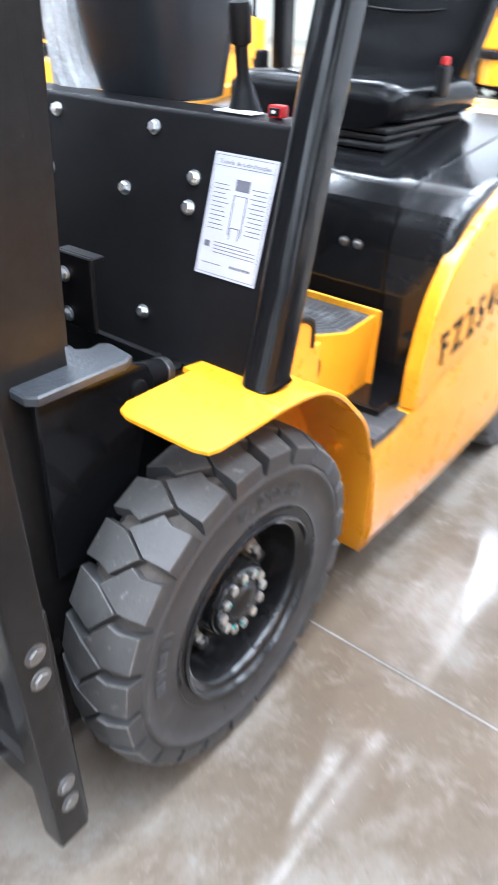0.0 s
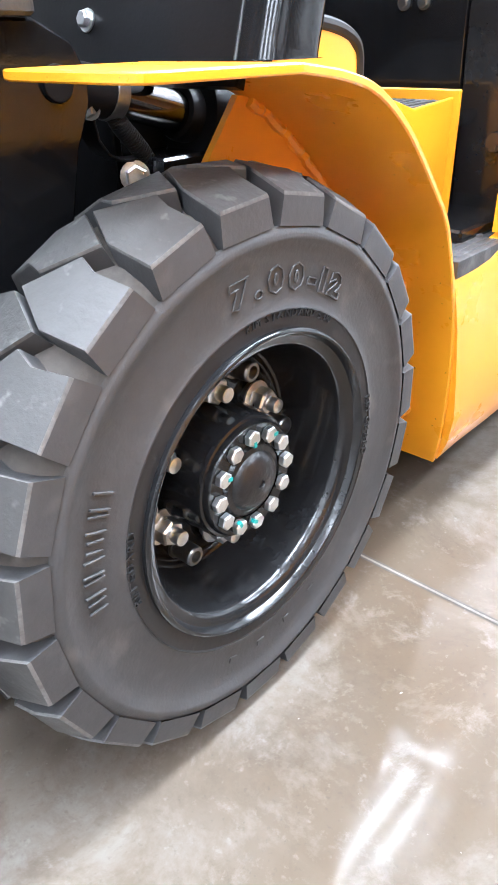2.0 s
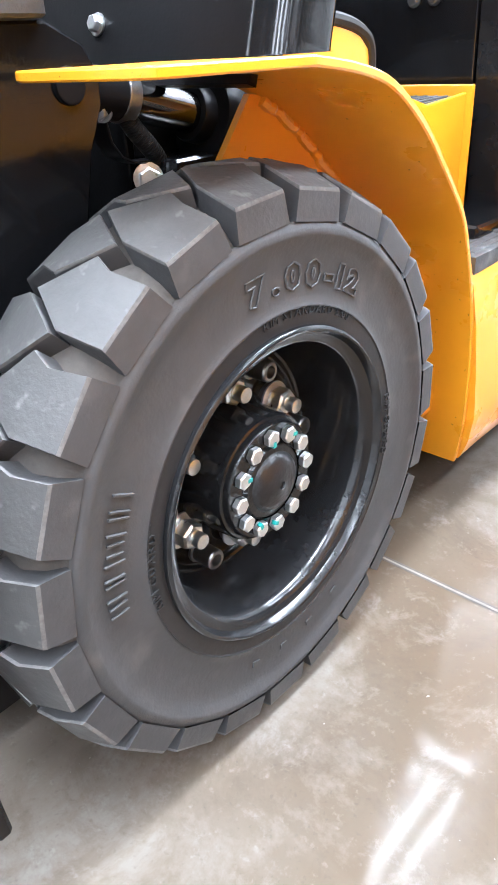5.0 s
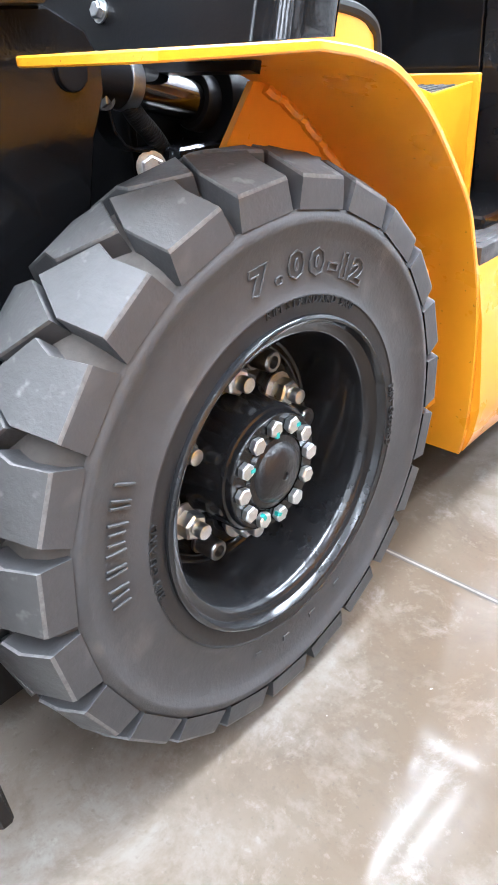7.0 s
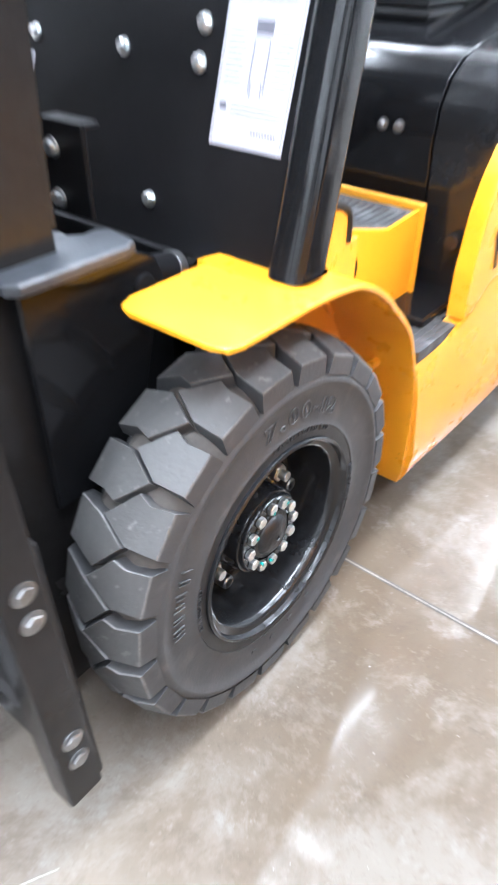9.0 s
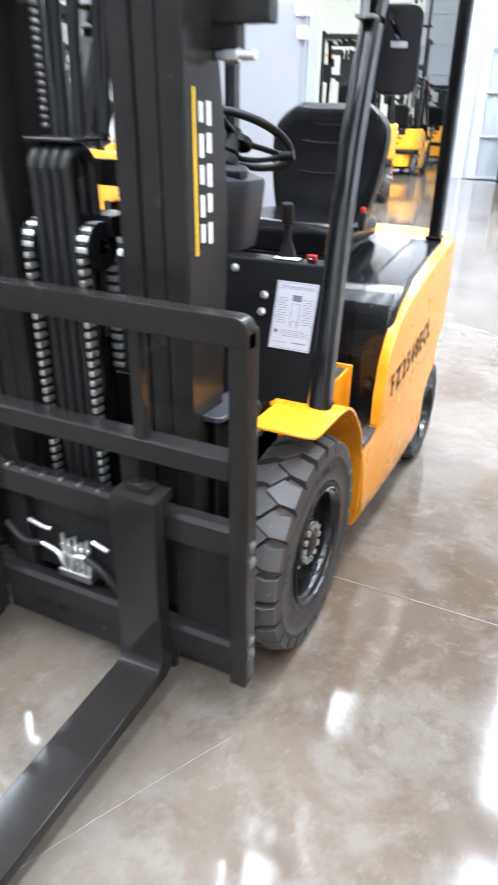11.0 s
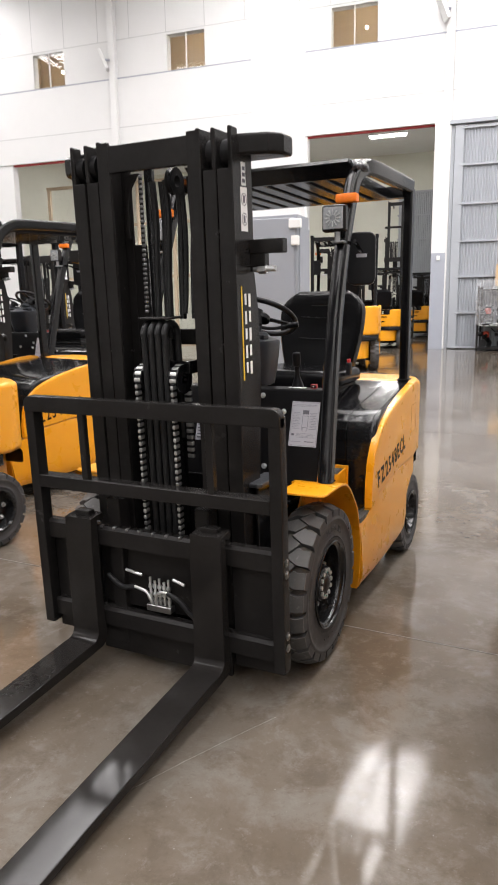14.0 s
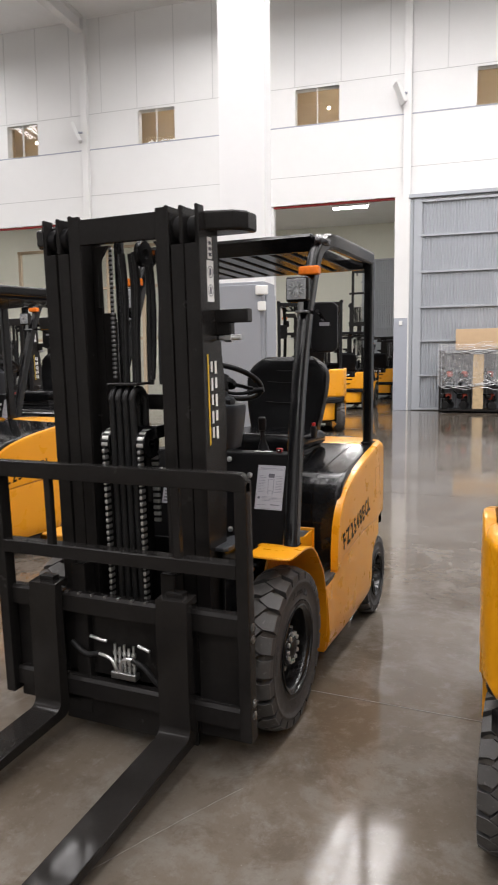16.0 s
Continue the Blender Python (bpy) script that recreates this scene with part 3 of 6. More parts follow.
def rear_wheel(parent, side):
    rim = part("rear_wheel", lathe([(-0.05, 0.08), (-0.05, 0.122), (0.058, 0.126), (0.066, 0.128), (0.068, 0.122), (0.058, 0.112), (0.03, 0.106), (0.012, 0.10), (0.010, 0.05),
                                    (0.030, 0.046), (0.034, 0.04), (0.034, 0.0)], 48), BLACK_GLOSS, parent, "small black steel rear wheel")
    rim.matrix_local = pose(0.497, 1.42, 0.235) if side > 0 else pose(-0.497, 1.42, 0.235, 0, 0, 180)
    part("tyre", tyre_mesh(0.235, 0.060, 0.182, 0.130, 20, 0.1), (RUBBER, GROOVE_DUST, WORN_EDGE, TREAD, BEAD_RUBBER), rim, "black solid rubber tyre")
    first = None
    for i in range(6):
        a = radians(60 * i + 10)
        m = aim((0.010, 0.075 * math.cos(a), 0.075 * math.sin(a)), (1, 0, 0))
        if first is None:
            first = part("wheel_nut", hex_bolt(0.012, 0.012, True, 0.006), STEEL, rim)
            first.matrix_local = m
        else:
            placed("wheel_nut", first, rim, m)
    return rim


def channel(x_in, x_out, y0, y1, z0, z1, flange_top, t=0.016):
    """A mast rail: a C section open to the inside; the front flange ends lower than the web."""
    s = 1 if x_out > 0 else -1
    bm = bmesh.new()
    lo, hi = sorted((x_out, x_out - s * t))
    merge(bm, box(lo, hi, y0, y1, z0, z1, 0.003, 1))
    lo, hi = sorted((x_out - s * t * 0.5, x_in))
    merge(bm, box(lo, hi, y0, y0 + t, z0, flange_top, 0.004, 2))
    merge(bm, box(lo, hi, y1 - t, y1, z0, z1 - 0.02, 0.004, 2))
    bm.transform(MT)
    return bm


def chain(parent, x, pts, w, pitch, label, material):
    """A leaf chain of plates and pins along a path in the mast's own side plane (y, z)."""
    P = [Vector((0, p[0], p[1])) for p in pts]
    seg = [(P[i + 1] - P[i]).length for i in range(len(P) - 1)]
    total = sum(seg)

    def at(d):
        for i, s in enumerate(seg):
            if d <= s:
                return P[i].lerp(P[i + 1], d / s)
            d -= s
        return P[-1]

    bm = bmesh.new()
    n = int(total / pitch)
    for i in range(n):
        a, b = at(i * pitch), at((i + 1) * pitch)
        dd = (b - a).normalized()
        m = Matrix.Translation((x, *((a + b) / 2).yz)) @ dd.to_track_quat("Z", "X").to_matrix().to_4x4()
        merge(bm, box(-0.007, 0.007, -w / 2, w / 2, -pitch * 0.33, pitch * 0.33, 0.0045, 2), m)
    core = bmesh.new()
    for i in range(n):
        a, b = at(i * pitch), at((i + 1) * pitch)
        m = Matrix.Translation((x, *((a + b) / 2).yz)) @ (b - a).normalized().to_track_quat("Z", "X").to_matrix().to_4x4()
        merge(core, box(-0.004, 0.004, -w * 0.36, w * 0.36, -pitch * 0.52, pitch * 0.52), m)
    core.transform(MT)
    bm.transform(MT)
    links = part("lift_chain", bm, material, parent, label)
    part("chain_core", core, HOSE, links)
    return links


def arc_pts(cy, cz, r, a0, a1, n):
    return [(cy + r * math.cos(radians(a0 + (a1 - a0) * i / n)), cz + r * math.sin(radians(a0 + (a1 - a0) * i / n))) for i in range(n + 1)]


def brand_blocks(n, w, h):
    """A maker's name as a row of plain bars, in the x-y plane."""
    bm = bmesh.new()
    for i in range(n):
        a = i * w + w * 0.06
        for y0, y1 in ((0.0, 0.30 * h), (0.66 * h, h)):
            merge(bm, box(a, a + w * (0.76 if (i + (y0 > 0)) % 2 else 0.64), y0, y1, 0, 0.0012))
    return bm


def build_mast(fl):
    F, B = -0.285, -0.135
    for s in (1, -1):
        part("outer_rail", channel(s * 0.277, s * 0.335, F, B, 0.06, 1.985, 1.90), BLACK_MATT, fl, "black steel outer mast rail")
        part("middle_rail", channel(s * 0.220, s * 0.272, F + 0.004, B - 0.006, 0.06, 2.030, 1.90), BLACK_MATT, fl, "black steel middle mast rail")
        part("inner_rail", channel(s * 0.163, s * 0.215, F, B - 0.012, 0.06, 2.035, 2.030), BLACK_MATT, fl, "black steel inner mast rail")
        part("rail_stiffener", box(*sorted((s * 0.112, s * 0.166)), -0.156, -0.142, 0.06, 1.68, 0.003, 1, MT), BLACK_MATT, fl)
        b = prism([(-0.150, 0.82), (-0.150, 1.56), (-0.132, 1.56), (-0.112, 1.45), (-0.099, 1.25), (-0.108, 1.10), (-0.124, 0.90), (-0.128, 0.82)], "x", *sorted((s * 0.300, s * 0.334)), 0.003, 1)
        b.transform(MT)
        part("rear_stay", b, BLACK_MATT, fl)
        for xr, zr in ((0.246, 1.955), (0.302, 1.952)):
            b = cyl((s * (xr - 0.016), F + 0.052, zr), (s * (xr + 0.016), F + 0.052, zr), 0.046, 28, bev=0.004)
            b.transform(MT)
            part("guide_roller", b, BLACK_SATIN, fl)
        for xp in (0.327, 0.264):
            b = box(s * xp - 0.007, s * xp + 0.007, F, F + 0.05, 1.90, 2.03, 0.003, 1, MT)
            part("rail_end_plate", b, BLACK_MATT, fl)
        b = cyl((s * 0.105, -0.115, 0.30), (s * 0.105, -0.115, 1.40), 0.030, 20)
        merge(b, cyl((s * 0.105, -0.115, 1.40), (s * 0.105, -0.115, 1.95), 0.020, 16))
        b.transform(MT)
        part("side_lift_cylinder", b, BLACK_GLOSS, fl)
        # top and lower brackets to the rear of the mast
        b = prism([(s * 0.30, -0.24), (s * 0.43, -0.20), (s * 0.465, -0.15), (s * 0.465, -0.075), (s * 0.30, -0.075)][::s], "z", 1.945, 2.015, 0.012, 3)
        b.transform(MT)
        part("top_bracket", b, BLACK_MATT, fl)
        b = box(s * 0.40 - 0.075, s * 0.40 + 0.060, -0.17, -0.12, 1.625, 1.675, 0.006, 2)
        merge(b, box(s * 0.36 - 0.03, s * 0.36 + 0.03, -0.165, -0.125, 1.58, 1.63, 0.004, 1))
        b.transform(MT)
        part("stay_bracket", b, BLACK_MATT, fl)
        b = cyl((s * 0.34, -0.15, 1.572), (s * 0.425, -0.15, 1.572), 0.010, 12)
        merge(b, cyl((s * 0.36, -0.15, 1.572), (s * 0.39, -0.15, 1.572), 0.017, 6))
        b.transform(MT)
        part("bracket_bolt", b, STEEL, fl)
    # cross ties
    for z0, z1, x, y0, y1 in ((1.925, 2.018, 0.170, F + 0.002, F + 0.03), (1.30, 1.36, 0.28, B - 0.002, B + 0.016),
                              (0.40, 0.52, 0.28, B - 0.002, B + 0.016), (0.08, 0.16, 0.28, B - 0.05, B + 0.016)):
        part("cross_tie", box(-x, x, y0, y1, z0, z1, 0.005, 2, MT), BLACK_MATT, fl)
    # arched opening plate below the top tie
    for s in (1, -1):
        b = prism([(s * 0.163, 1.93), (s * 0.163, 1.70), (s * 0.150, 1.70), (s * 0.148, 1.82), (s * 0.135, 1.88), (s * 0.10, 1.93)][::s], "y", -0.20, -0.185, 0.002, 1)
        b.transform(MT)
        part("gusset_plate", b, BLACK_MATT, fl)
    b = lathe([(-0.012, 0.020), (-0.012, 0.046), (-0.005, 0.040), (0.005, 0.040), (0.012, 0.046), (0.012, 0.020), (-0.012, 0.020)], 28)
    b.transform(MT @ Matrix.Translation((0.07, -0.22, 1.885)))
    part("hose_sheave", b, BLACK_SATIN, fl)
    # free-lift cylinder, chain sheaves and hoses
    b = cyl((0, -0.205, 0.10), (0, -0.205, 1.18), 0.048, 28, bev=0.004)
    merge(b, cyl((0, -0.205, 1.18), (0, -0.205, 1.33), 0.036, 24))
    merge(b, box(-0.11, 0.11, -0.245, -0.165, 1.20, 1.25, 0.006, 2))
    b.transform(MT)
    part("lift_cylinder", b, BLACK, fl)
    for x, tall in ((-0.078, 1.215), (0.078, 1.215)):
        b = lathe([(-0.019, 0.018), (-0.019, 0.055), (-0.014, 0.055), (-0.013, 0.046), (0.013, 0.046), (0.014, 0.055), (0.019, 0.055), (0.019, 0.018)], 32)
        b.transform(MT @ Matrix.Translation((x, -0.265, tall - 0.03)))
        part("chain_sheave", b, BLACK, fl)
        zc = tall - 0.03
        pts = [(-0.316, 0.56), (-0.316, zc)] + arc_pts(-0.265, zc, 0.051, 180, 0, 10)[1:] + [(-0.214, 0.85)]
        chain(fl, x, pts, 0.030, 0.0245, "bright oiled leaf chain", CHAIN_STEEL)
    chain(fl, -0.108, [(-0.17, 1.93), (-0.18, 1.42)], 0.015, 0.0175, "thin dark leaf chain", STEEL_DARK)
    b = box(-0.072, 0.066, -0.30, -0.20, 1.405, 1.414, 0.003, 1, MT)
    part("hose_guide", b, BLACK_MATT, fl)
    for i in range(4):
        x = -0.044 + i * 0.030
        pts = [(x, -0.300, 0.52), (x, -0.302, 0.9), (x, -0.302, 1.34)] + [(x, y, z) for y, z in arc_pts(-0.262, 1.345, 0.046, 170, 10, 8)] + [(x, -0.215, 1.2), (x, -0.21, 0.95)]
        b = tube(pts, 0.0125, 12, up=(1, 0, 0))
        b.transform(MT)
        part("hydraulic_hose", b, HOSE, fl)
    b = tube(smooth_path([(0.062, -0.16, 1.9), (0.064, -0.15, 1.7), (0.060, -0.16, 1.5), (0.058, -0.17, 1.42)]), 0.009, 10)
    b.transform(MT)
    part("hydraulic_hose", b, HOSE, fl)
    b = tube(smooth_path([(0.112, -0.19, 1.9), (0.114, -0.18, 1.72), (0.110, -0.18, 1.55), (0.106, -0.19, 1.42)]), 0.009, 10)
    b.transform(MT)
    part("hydraulic_hose", b, HOSE, fl)
    for x0, x1, y0, r0 in ((-0.060, -0.058, -0.165, 0.013), (-0.028, -0.026, -0.150, 0.014), (0.006, 0.004, -0.180, 0.012), (0.040, 0.042, -0.150, 0.013), (0.092, 0.090, -0.140, 0.015), (0.130, 0.128, -0.165, 0.012)):
        b = tube(smooth_path([(x0, y0, 1.90), (x0 + 0.002, y0 + 0.008, 1.76), (x1 - 0.002, y0, 1.58), (x1, y0 - 0.01, 1.40)]), r0, 10)
        b.transform(MT)
        part("hydraulic_hose", b, HOSE, fl)
    # stickers and maker's name on the outer rails
    for s in (1, -1):
        face = Matrix(((0, 0, s, 0), (0, -s, 0, 0), (0, 0, 0, 0), (0, 0, 0, 1)))
        # letters read downwards: x of the text runs down, its up towards the rear
        m = MT @ Matrix.Translation((s * 0.3362, -0.2275 if s > 0 else -0.172, 1.492)) @ Matrix(((0, 0, s, 0), (0, s, 0, 0), (-1, 0, 0, 0), (0, 0, 0, 1)))
        bm = brand_blocks(5, 0.060, 0.047)
        bm.transform(m)
        part("name_bars", bm, WHITE_VINYL, fl, "white bars of a maker's name", smooth=False)
        part("name_stripe", box(s * 0.3362 - 0.0006, s * 0.3362 + 0.0006, -0.252, -0.243, 1.185, 1.515, 0, 1, MT), YELLOW_VINYL, fl, "thin yellow stripe", smooth=False)
        b = box(s * 0.3362 - 0.0006, s * 0.3362 + 0.0006, -0.232, -0.182, 1.70, 1.845, 0, 1, MT)
        part("warning_sticker", b, WHITE_VINYL, fl, "white warning sticker with grey pictograms", smooth=False)
        part("warning_sticker", box(s * 0.3362 - 0.0006, s * 0.3362 + 0.0006, -0.222, -0.190, 1.85, 1.925, 0, 1, MT), WHITE_VINYL, fl, "small white sticker", smooth=False)
        b = bmesh.new()
        for zz in (1.74, 1.805):
            merge(b, lathe([(-0.0004, 0.021), (0.0004, 0.021), (0.0004, 0.0185), (-0.0004, 0.0185), (-0.0004, 0.021)], 24), Matrix.Translation((s * 0.3372, -0.207, zz)))
            merge(b, box(-0.0004, 0.0004, -0.008, 0.006, -0.012, 0.012), Matrix.Translation((s * 0.3372, -0.207, zz)))
        for zz in (1.865, 1.885, 1.905):
            merge(b, box(-0.0004, 0.0004, -0.010, 0.010, -0.006, 0.006), Matrix.Translation((s * 0.3372, -0.206, zz)))
        b.transform(MT)
        part("sticker_print", b, INK, fl, "grey pictograms", smooth=False)


def build_carriage(fl):
    # fork carriage
    for z0, z1 in ((0.535, 0.612), (0.190, 0.265)):
        b = prism([(-0.405, z0), (-0.405, z1 - 0.012), (-0.395, z1), (-0.365, z1), (-0.365, z0)], "x", -0.53, 0.53, 0.003, 1)
        b.transform(MT)
        part("carriage_bar", b, BLACK_MATT, fl)
    for s in (1, -1):
        part("carriage_upright", box(s * 0.20 - 0.03, s * 0.20 + 0.03, -0.37, -0.30, 0.10, 0.72, 0.004, 1, MT), BLACK_MATT, fl)
        part("carriage_side_plate", box(s * 0.42 - 0.10, s * 0.42 + 0.10, -0.372, -0.355, 0.12, 0.60, 0.004, 1, MT), BLACK_MATT, fl)
    part("carriage_plate", box(-0.30, 0.30, -0.365, -0.345, 0.06, 0.20, 0.004, 1, MT), BLACK_MATT, fl)
    part("carriage_plate", box(-0.30, 0.30, -0.340, -0.328, 0.26, 0.54, 0.004, 1, MT), BLACK_MATT, fl)
    for i in range(9):
        x = -0.24 + i * 0.06
        part("index_notch", box(x - 0.006, x + 0.006, -0.402, -0.385, 0.606, 0.6145, 0.001, 1, MT), STEEL_DARK, fl)
    # hydraulic manifold between the bars
    part("manifold", box(-0.055, 0.058, -0.395, -0.360, 0.285, 0.312, 0.003, 1, MT), STEEL_DARK, fl)
    for i in range(5):
        x = -0.040 + i * 0.021
        b = cyl((x, -0.378, 0.312), (x, -0.378, 0.42 - 0.012 * (i % 2)), 0.0055, 12)
        for zz in (0.322, 0.345, 0.378):
            merge(b, cyl((x, -0.378, zz), (x, -0.378, zz + 0.013), 0.0088, 6))
        b.transform(MT)
        part("pipe_fitting", b, STEEL, fl)
    for pts in ([(-0.11, -0.385, 0.372), (-0.055, -0.39, 0.362), (-0.035, -0.392, 0.335), (-0.03, -0.385, 0.312)],
                [(0.045, -0.392, 0.372), (0.015, -0.396, 0.372), (-0.005, -0.394, 0.35), (-0.01, -0.388, 0.315)],
                [(-0.15, -0.38, 0.436), (-0.10, -0.385, 0.43), (-0.075, -0.38, 0.425)], [(0.07, -0.385, 0.43), (0.12, -0.385, 0.415)]):
        b = tube(smooth_path(pts, 6), 0.0065, 10)
        b.transform(MT)
        part("steel_pipe", b, STEEL, fl)
    for pts in ([(0.045, -0.392, 0.372), (0.10, -0.395, 0.35), (0.16, -0.39, 0.29), (0.22, -0.38, 0.27)], [(-0.11, -0.385, 0.372), (-0.17, -0.39, 0.365), (-0.24, -0.38, 0.40)]):
        b = tube(smooth_path(pts, 6), 0.010, 10)
        b.transform(MT)
        part("hydraulic_hose", b, HOSE, fl)
    # load backrest
    for s in (1, -1):
        b = box(s * 0.527 - 0.023, s * 0.527 + 0.023, -0.430, -0.375, 0.16, 1.095, 0.006, 2)
        b.transform(MT)
        part("backrest_post", b, BLACK_MATT, fl)
        for zz in (0.255, 0.535):
            for dz in (0, 0.045):
                b = hex_bolt(0.0115, 0.0045, True)
                b.transform(MT @ aim((s * 0.549, -0.400, zz + dz), (s, 0, 0)))
                part("backrest_bolt", b, STEEL_DARK, fl)
    b = prism([(-0.55, 1.060), (-0.55, 1.092)] + arc_pts(-0.520, 1.093, 0.030, 180, 90, 5)[1:] + arc_pts(0.520, 1.093, 0.030, 90, 0, 5) + [(0.55, 1.060)], "y", -0.432, -0.388, 0.005, 2)
    b.transform(MT)
    part("backrest_top_bar", b, BLACK_MATT, fl, sharp=40)
    b = box(-0.505, 0.505, -0.432, -0.424, 0.755, 0.806, 0.002, 1)
    merge(b, box(-0.505, 0.505, -0.426, -0.375, 0.798, 0.8065, 0.002, 1))
    b.transform(MT)
    part("backrest_rail", b, BLACK_MATT, fl)
    for x in (-0.277, 0.277):
        part("backrest_bar", box(x - 0.014, x + 0.014, -0.428, -0.40, 0.80, 1.065, 0.003, 1, MT), BLACK_MATT, fl)
    # forks
    for x0, x1 in ((0.195, 0.322), (-0.374, -0.247)):
        out = [(-0.412, 0.640), (-0.412, 0.115)] + arc_pts(-0.452, 0.148, 0.040, 0, -90, 6)[1:-1] + [(-0.50, 0.106), (-1.55, 0.077), (-1.56, 0.090), (-1.55, 0.103), (-0.53, 0.148)] + \
              arc_pts(-0.50, 0.186, 0.038, -90, 0, 6) + [(-0.458, 0.55), (-0.452, 0.655), (-0.40, 0.660), (-0.372, 0.660), (-0.372, 0.632), (-0.392, 0.630)]
        b = prism(out, "x", x0, x1, 0.004, 2)
        b.transform(MT)
        fk = part("fork", b, FORK_BLACK, fl, "long black steel fork reaching over the floor")
        b = tube([MT @ Vector((x0 + 0.005 + (x1 - x0 - 0.01) * t, -0.466 + 0.002 * math.sin(9 * t), 0.1535)) for t in [k / 10 for k in range(11)]], 0.004, 6)
        part("weld_bead", b, STEEL_DARK, fk, "ground weld bead")
        b = box(x0 + 0.03, x1 - 0.03, -0.425, -0.385, 0.655, 0.676, 0.004, 2, MT)
        part("fork_pin", b, BLACK_MATT, fk)


def build_front(fl):
    # cowl plate leaning back, with its folded top
    b = prism([(0.063, 0.712), (0.171, 1.082), (0.179, 1.090), (0.238, 1.093), (0.238, 1.084), (0.186, 1.080), (0.076, 0.708)], "x", -0.475, 0.475, 0.002, 1)
    cowl = part("cowl_plate", b, BLACK_SATIN, fl, "black painted cowl plate with zinc bolts")
    n = Vector((0, -0.960, 0.279))

    def on_cowl(x, z, lift=0.0):
        y = 0.035 + (z - 0.615) * (0.133 / 0.457)
        return Vector((x, y, z)) + n * lift

    first = None
    for x, z in ((0.196, 1.060), (0.148, 0.960), (0.299, 0.998), (0.298, 0.953), (0.236, 0.772), (-0.055, 1.062), (-0.058, 0.964), (-0.138, 1.000), (-0.201, 1.063), (-0.149, 0.963), (-0.299, 1.001)):
        m = aim(on_cowl(x, z), n)
        if first is None:
            first = part("cowl_bolt", hex_bolt(0.0090, 0.008, True), STEEL, cowl)
            first.matrix_local = m
        else:
            placed("cowl_bolt", first, cowl, m @ pose(0, 0, 0, 0, 0, 37 * x * 100))
    # information sheet
    ax, az = Vector((1, 0, 0)), Vector((0, 0.279, 0.960))
    o = on_cowl(0.3355, 0.8625, 0.0015)
    ms = Matrix(((ax.x, az.x, n.x, o.x), (ax.y, az.y, n.y, o.y), (ax.z, az.z, n.z, o.z), (0, 0, 0, 1)))
    W, H = 0.123, 0.187
    sheet = part("information_sheet", box(0, W, 0, H, -0.0006, 0.0006, 0, 1, ms), PAPER, cowl, "white printed information sheet with a small drawing", smooth=False)
    b = bmesh.new()

    def ink(x0, x1, y0, y1):
        merge(b, box(x0 * W, x1 * W, y0 * H, y1 * H, 0.0008, 0.0011))

    tt, wide = letters("Tabela de Lubrificação", 0.0085, 0.0002, None, None, 1.0)
    k = 0.80 * W / wide
    merge(b, tt, Matrix.Translation((0.10 * W, 0.915 * H, 0.0010)) @ Matrix.Diagonal((k, 1.0, 1, 1)))
    ink(0.04, 0.96, 0.895, 0.899)
    ink(0.42, 0.64, 0.72, 0.81)
    for k in range(11):
        yy = 0.39 + 0.036 * k
        ink(0.08, 0.34 - 0.03 * (k % 3), yy, yy + 0.006)
        ink(0.68 + 0.03 * (k % 2), 0.93, yy, yy + 0.006)
    for x0 in (0.42, 0.62):
        ink(x0, x0 + 0.012, 0.36, 0.68)
    ink(0.42, 0.632, 0.68, 0.686)
    ink(0.45, 0.60, 0.42, 0.428)
    ink(0.45, 0.46, 0.33, 0.42)
    ink(0.59, 0.60, 0.33, 0.42)
    ink(0.08, 0.17, 0.235, 0.285)
    for k in range(4):
        ink(0.24, 0.92 - 0.1 * (k == 3), 0.20 + 0.028 * k, 0.205 + 0.028 * k)
    for k in range(9):
        ink(0.56 + 0.038 * k, 0.585 + 0.038 * k, 0.10, 0.122)
    ink(0.08, 0.42, 0.10, 0.106)
    for x0, x1, y0, y1 in ((0.025, 0.975, 0.018, 0.022), (0.025, 0.975, 0.978, 0.982), (0.025, 0.031, 0.018, 0.982), (0.969, 0.975, 0.018, 0.982)):
        ink(x0, x1, y0, y1)
    b.transform(ms)
    part("sheet_print", b, INK, sheet, "grey print", smooth=False)
    o2 = on_cowl(-0.112, 0.857, 0.0015)
    ms2 = Matrix(((ax.x, az.x, n.x, o2.x), (ax.y, az.y, n.y, o2.y), (ax.z, az.z, n.z, o2.z), (0, 0, 0, 1)))
    lab = part("serial_label", box(0, 0.055, 0, 0.083, -0.0006, 0.0006, 0, 1, ms2), PAPER, cowl, "small white label with dark bars", smooth=False)
    b = bmesh.new()
    for k, (x0, x1) in enumerate(((0.008, 0.047), (0.008, 0.036), (0.012, 0.045), (0.008, 0.028), (0.008, 0.047))):
        merge(b, box(x0, x1, 0.010 + 0.014 * k, 0.016 + 0.014 * k, 0.0008, 0.0011))
    b.transform(ms2)
    part("label_print", b, INK, lab, "grey print", smooth=False)
    # torn tape and bracket plates near the mast foot
    part("tape_scrap", box(0.300, 0.375, 0.192, 0.224, 1.0935, 1.0955, 0, 1), WHITE_VINYL, fl, "scrap of white tape", smooth=False)
    for s in (1, -1):
        b = box(s * 0.226 - 0.042, s * 0.226 + 0.042, -0.056, -0.048, 0.780, 0.902, 0.002, 1)
        merge(b, box(s * 0.226 - 0.042, s * 0.226 + 0.042, -0.050, -0.026, 0.895, 0.902, 0.002, 1))
        part("angle_bracket", b, BLACK_SATIN, fl)
        for zz in (0.800, 0.866):
            b = hex_bolt(0.0095, 0.008, True)
            b.transform(aim((s * 0.205, -0.056, zz), (0, -1, 0)))
            part("bracket_bolt", b, STEEL, fl)
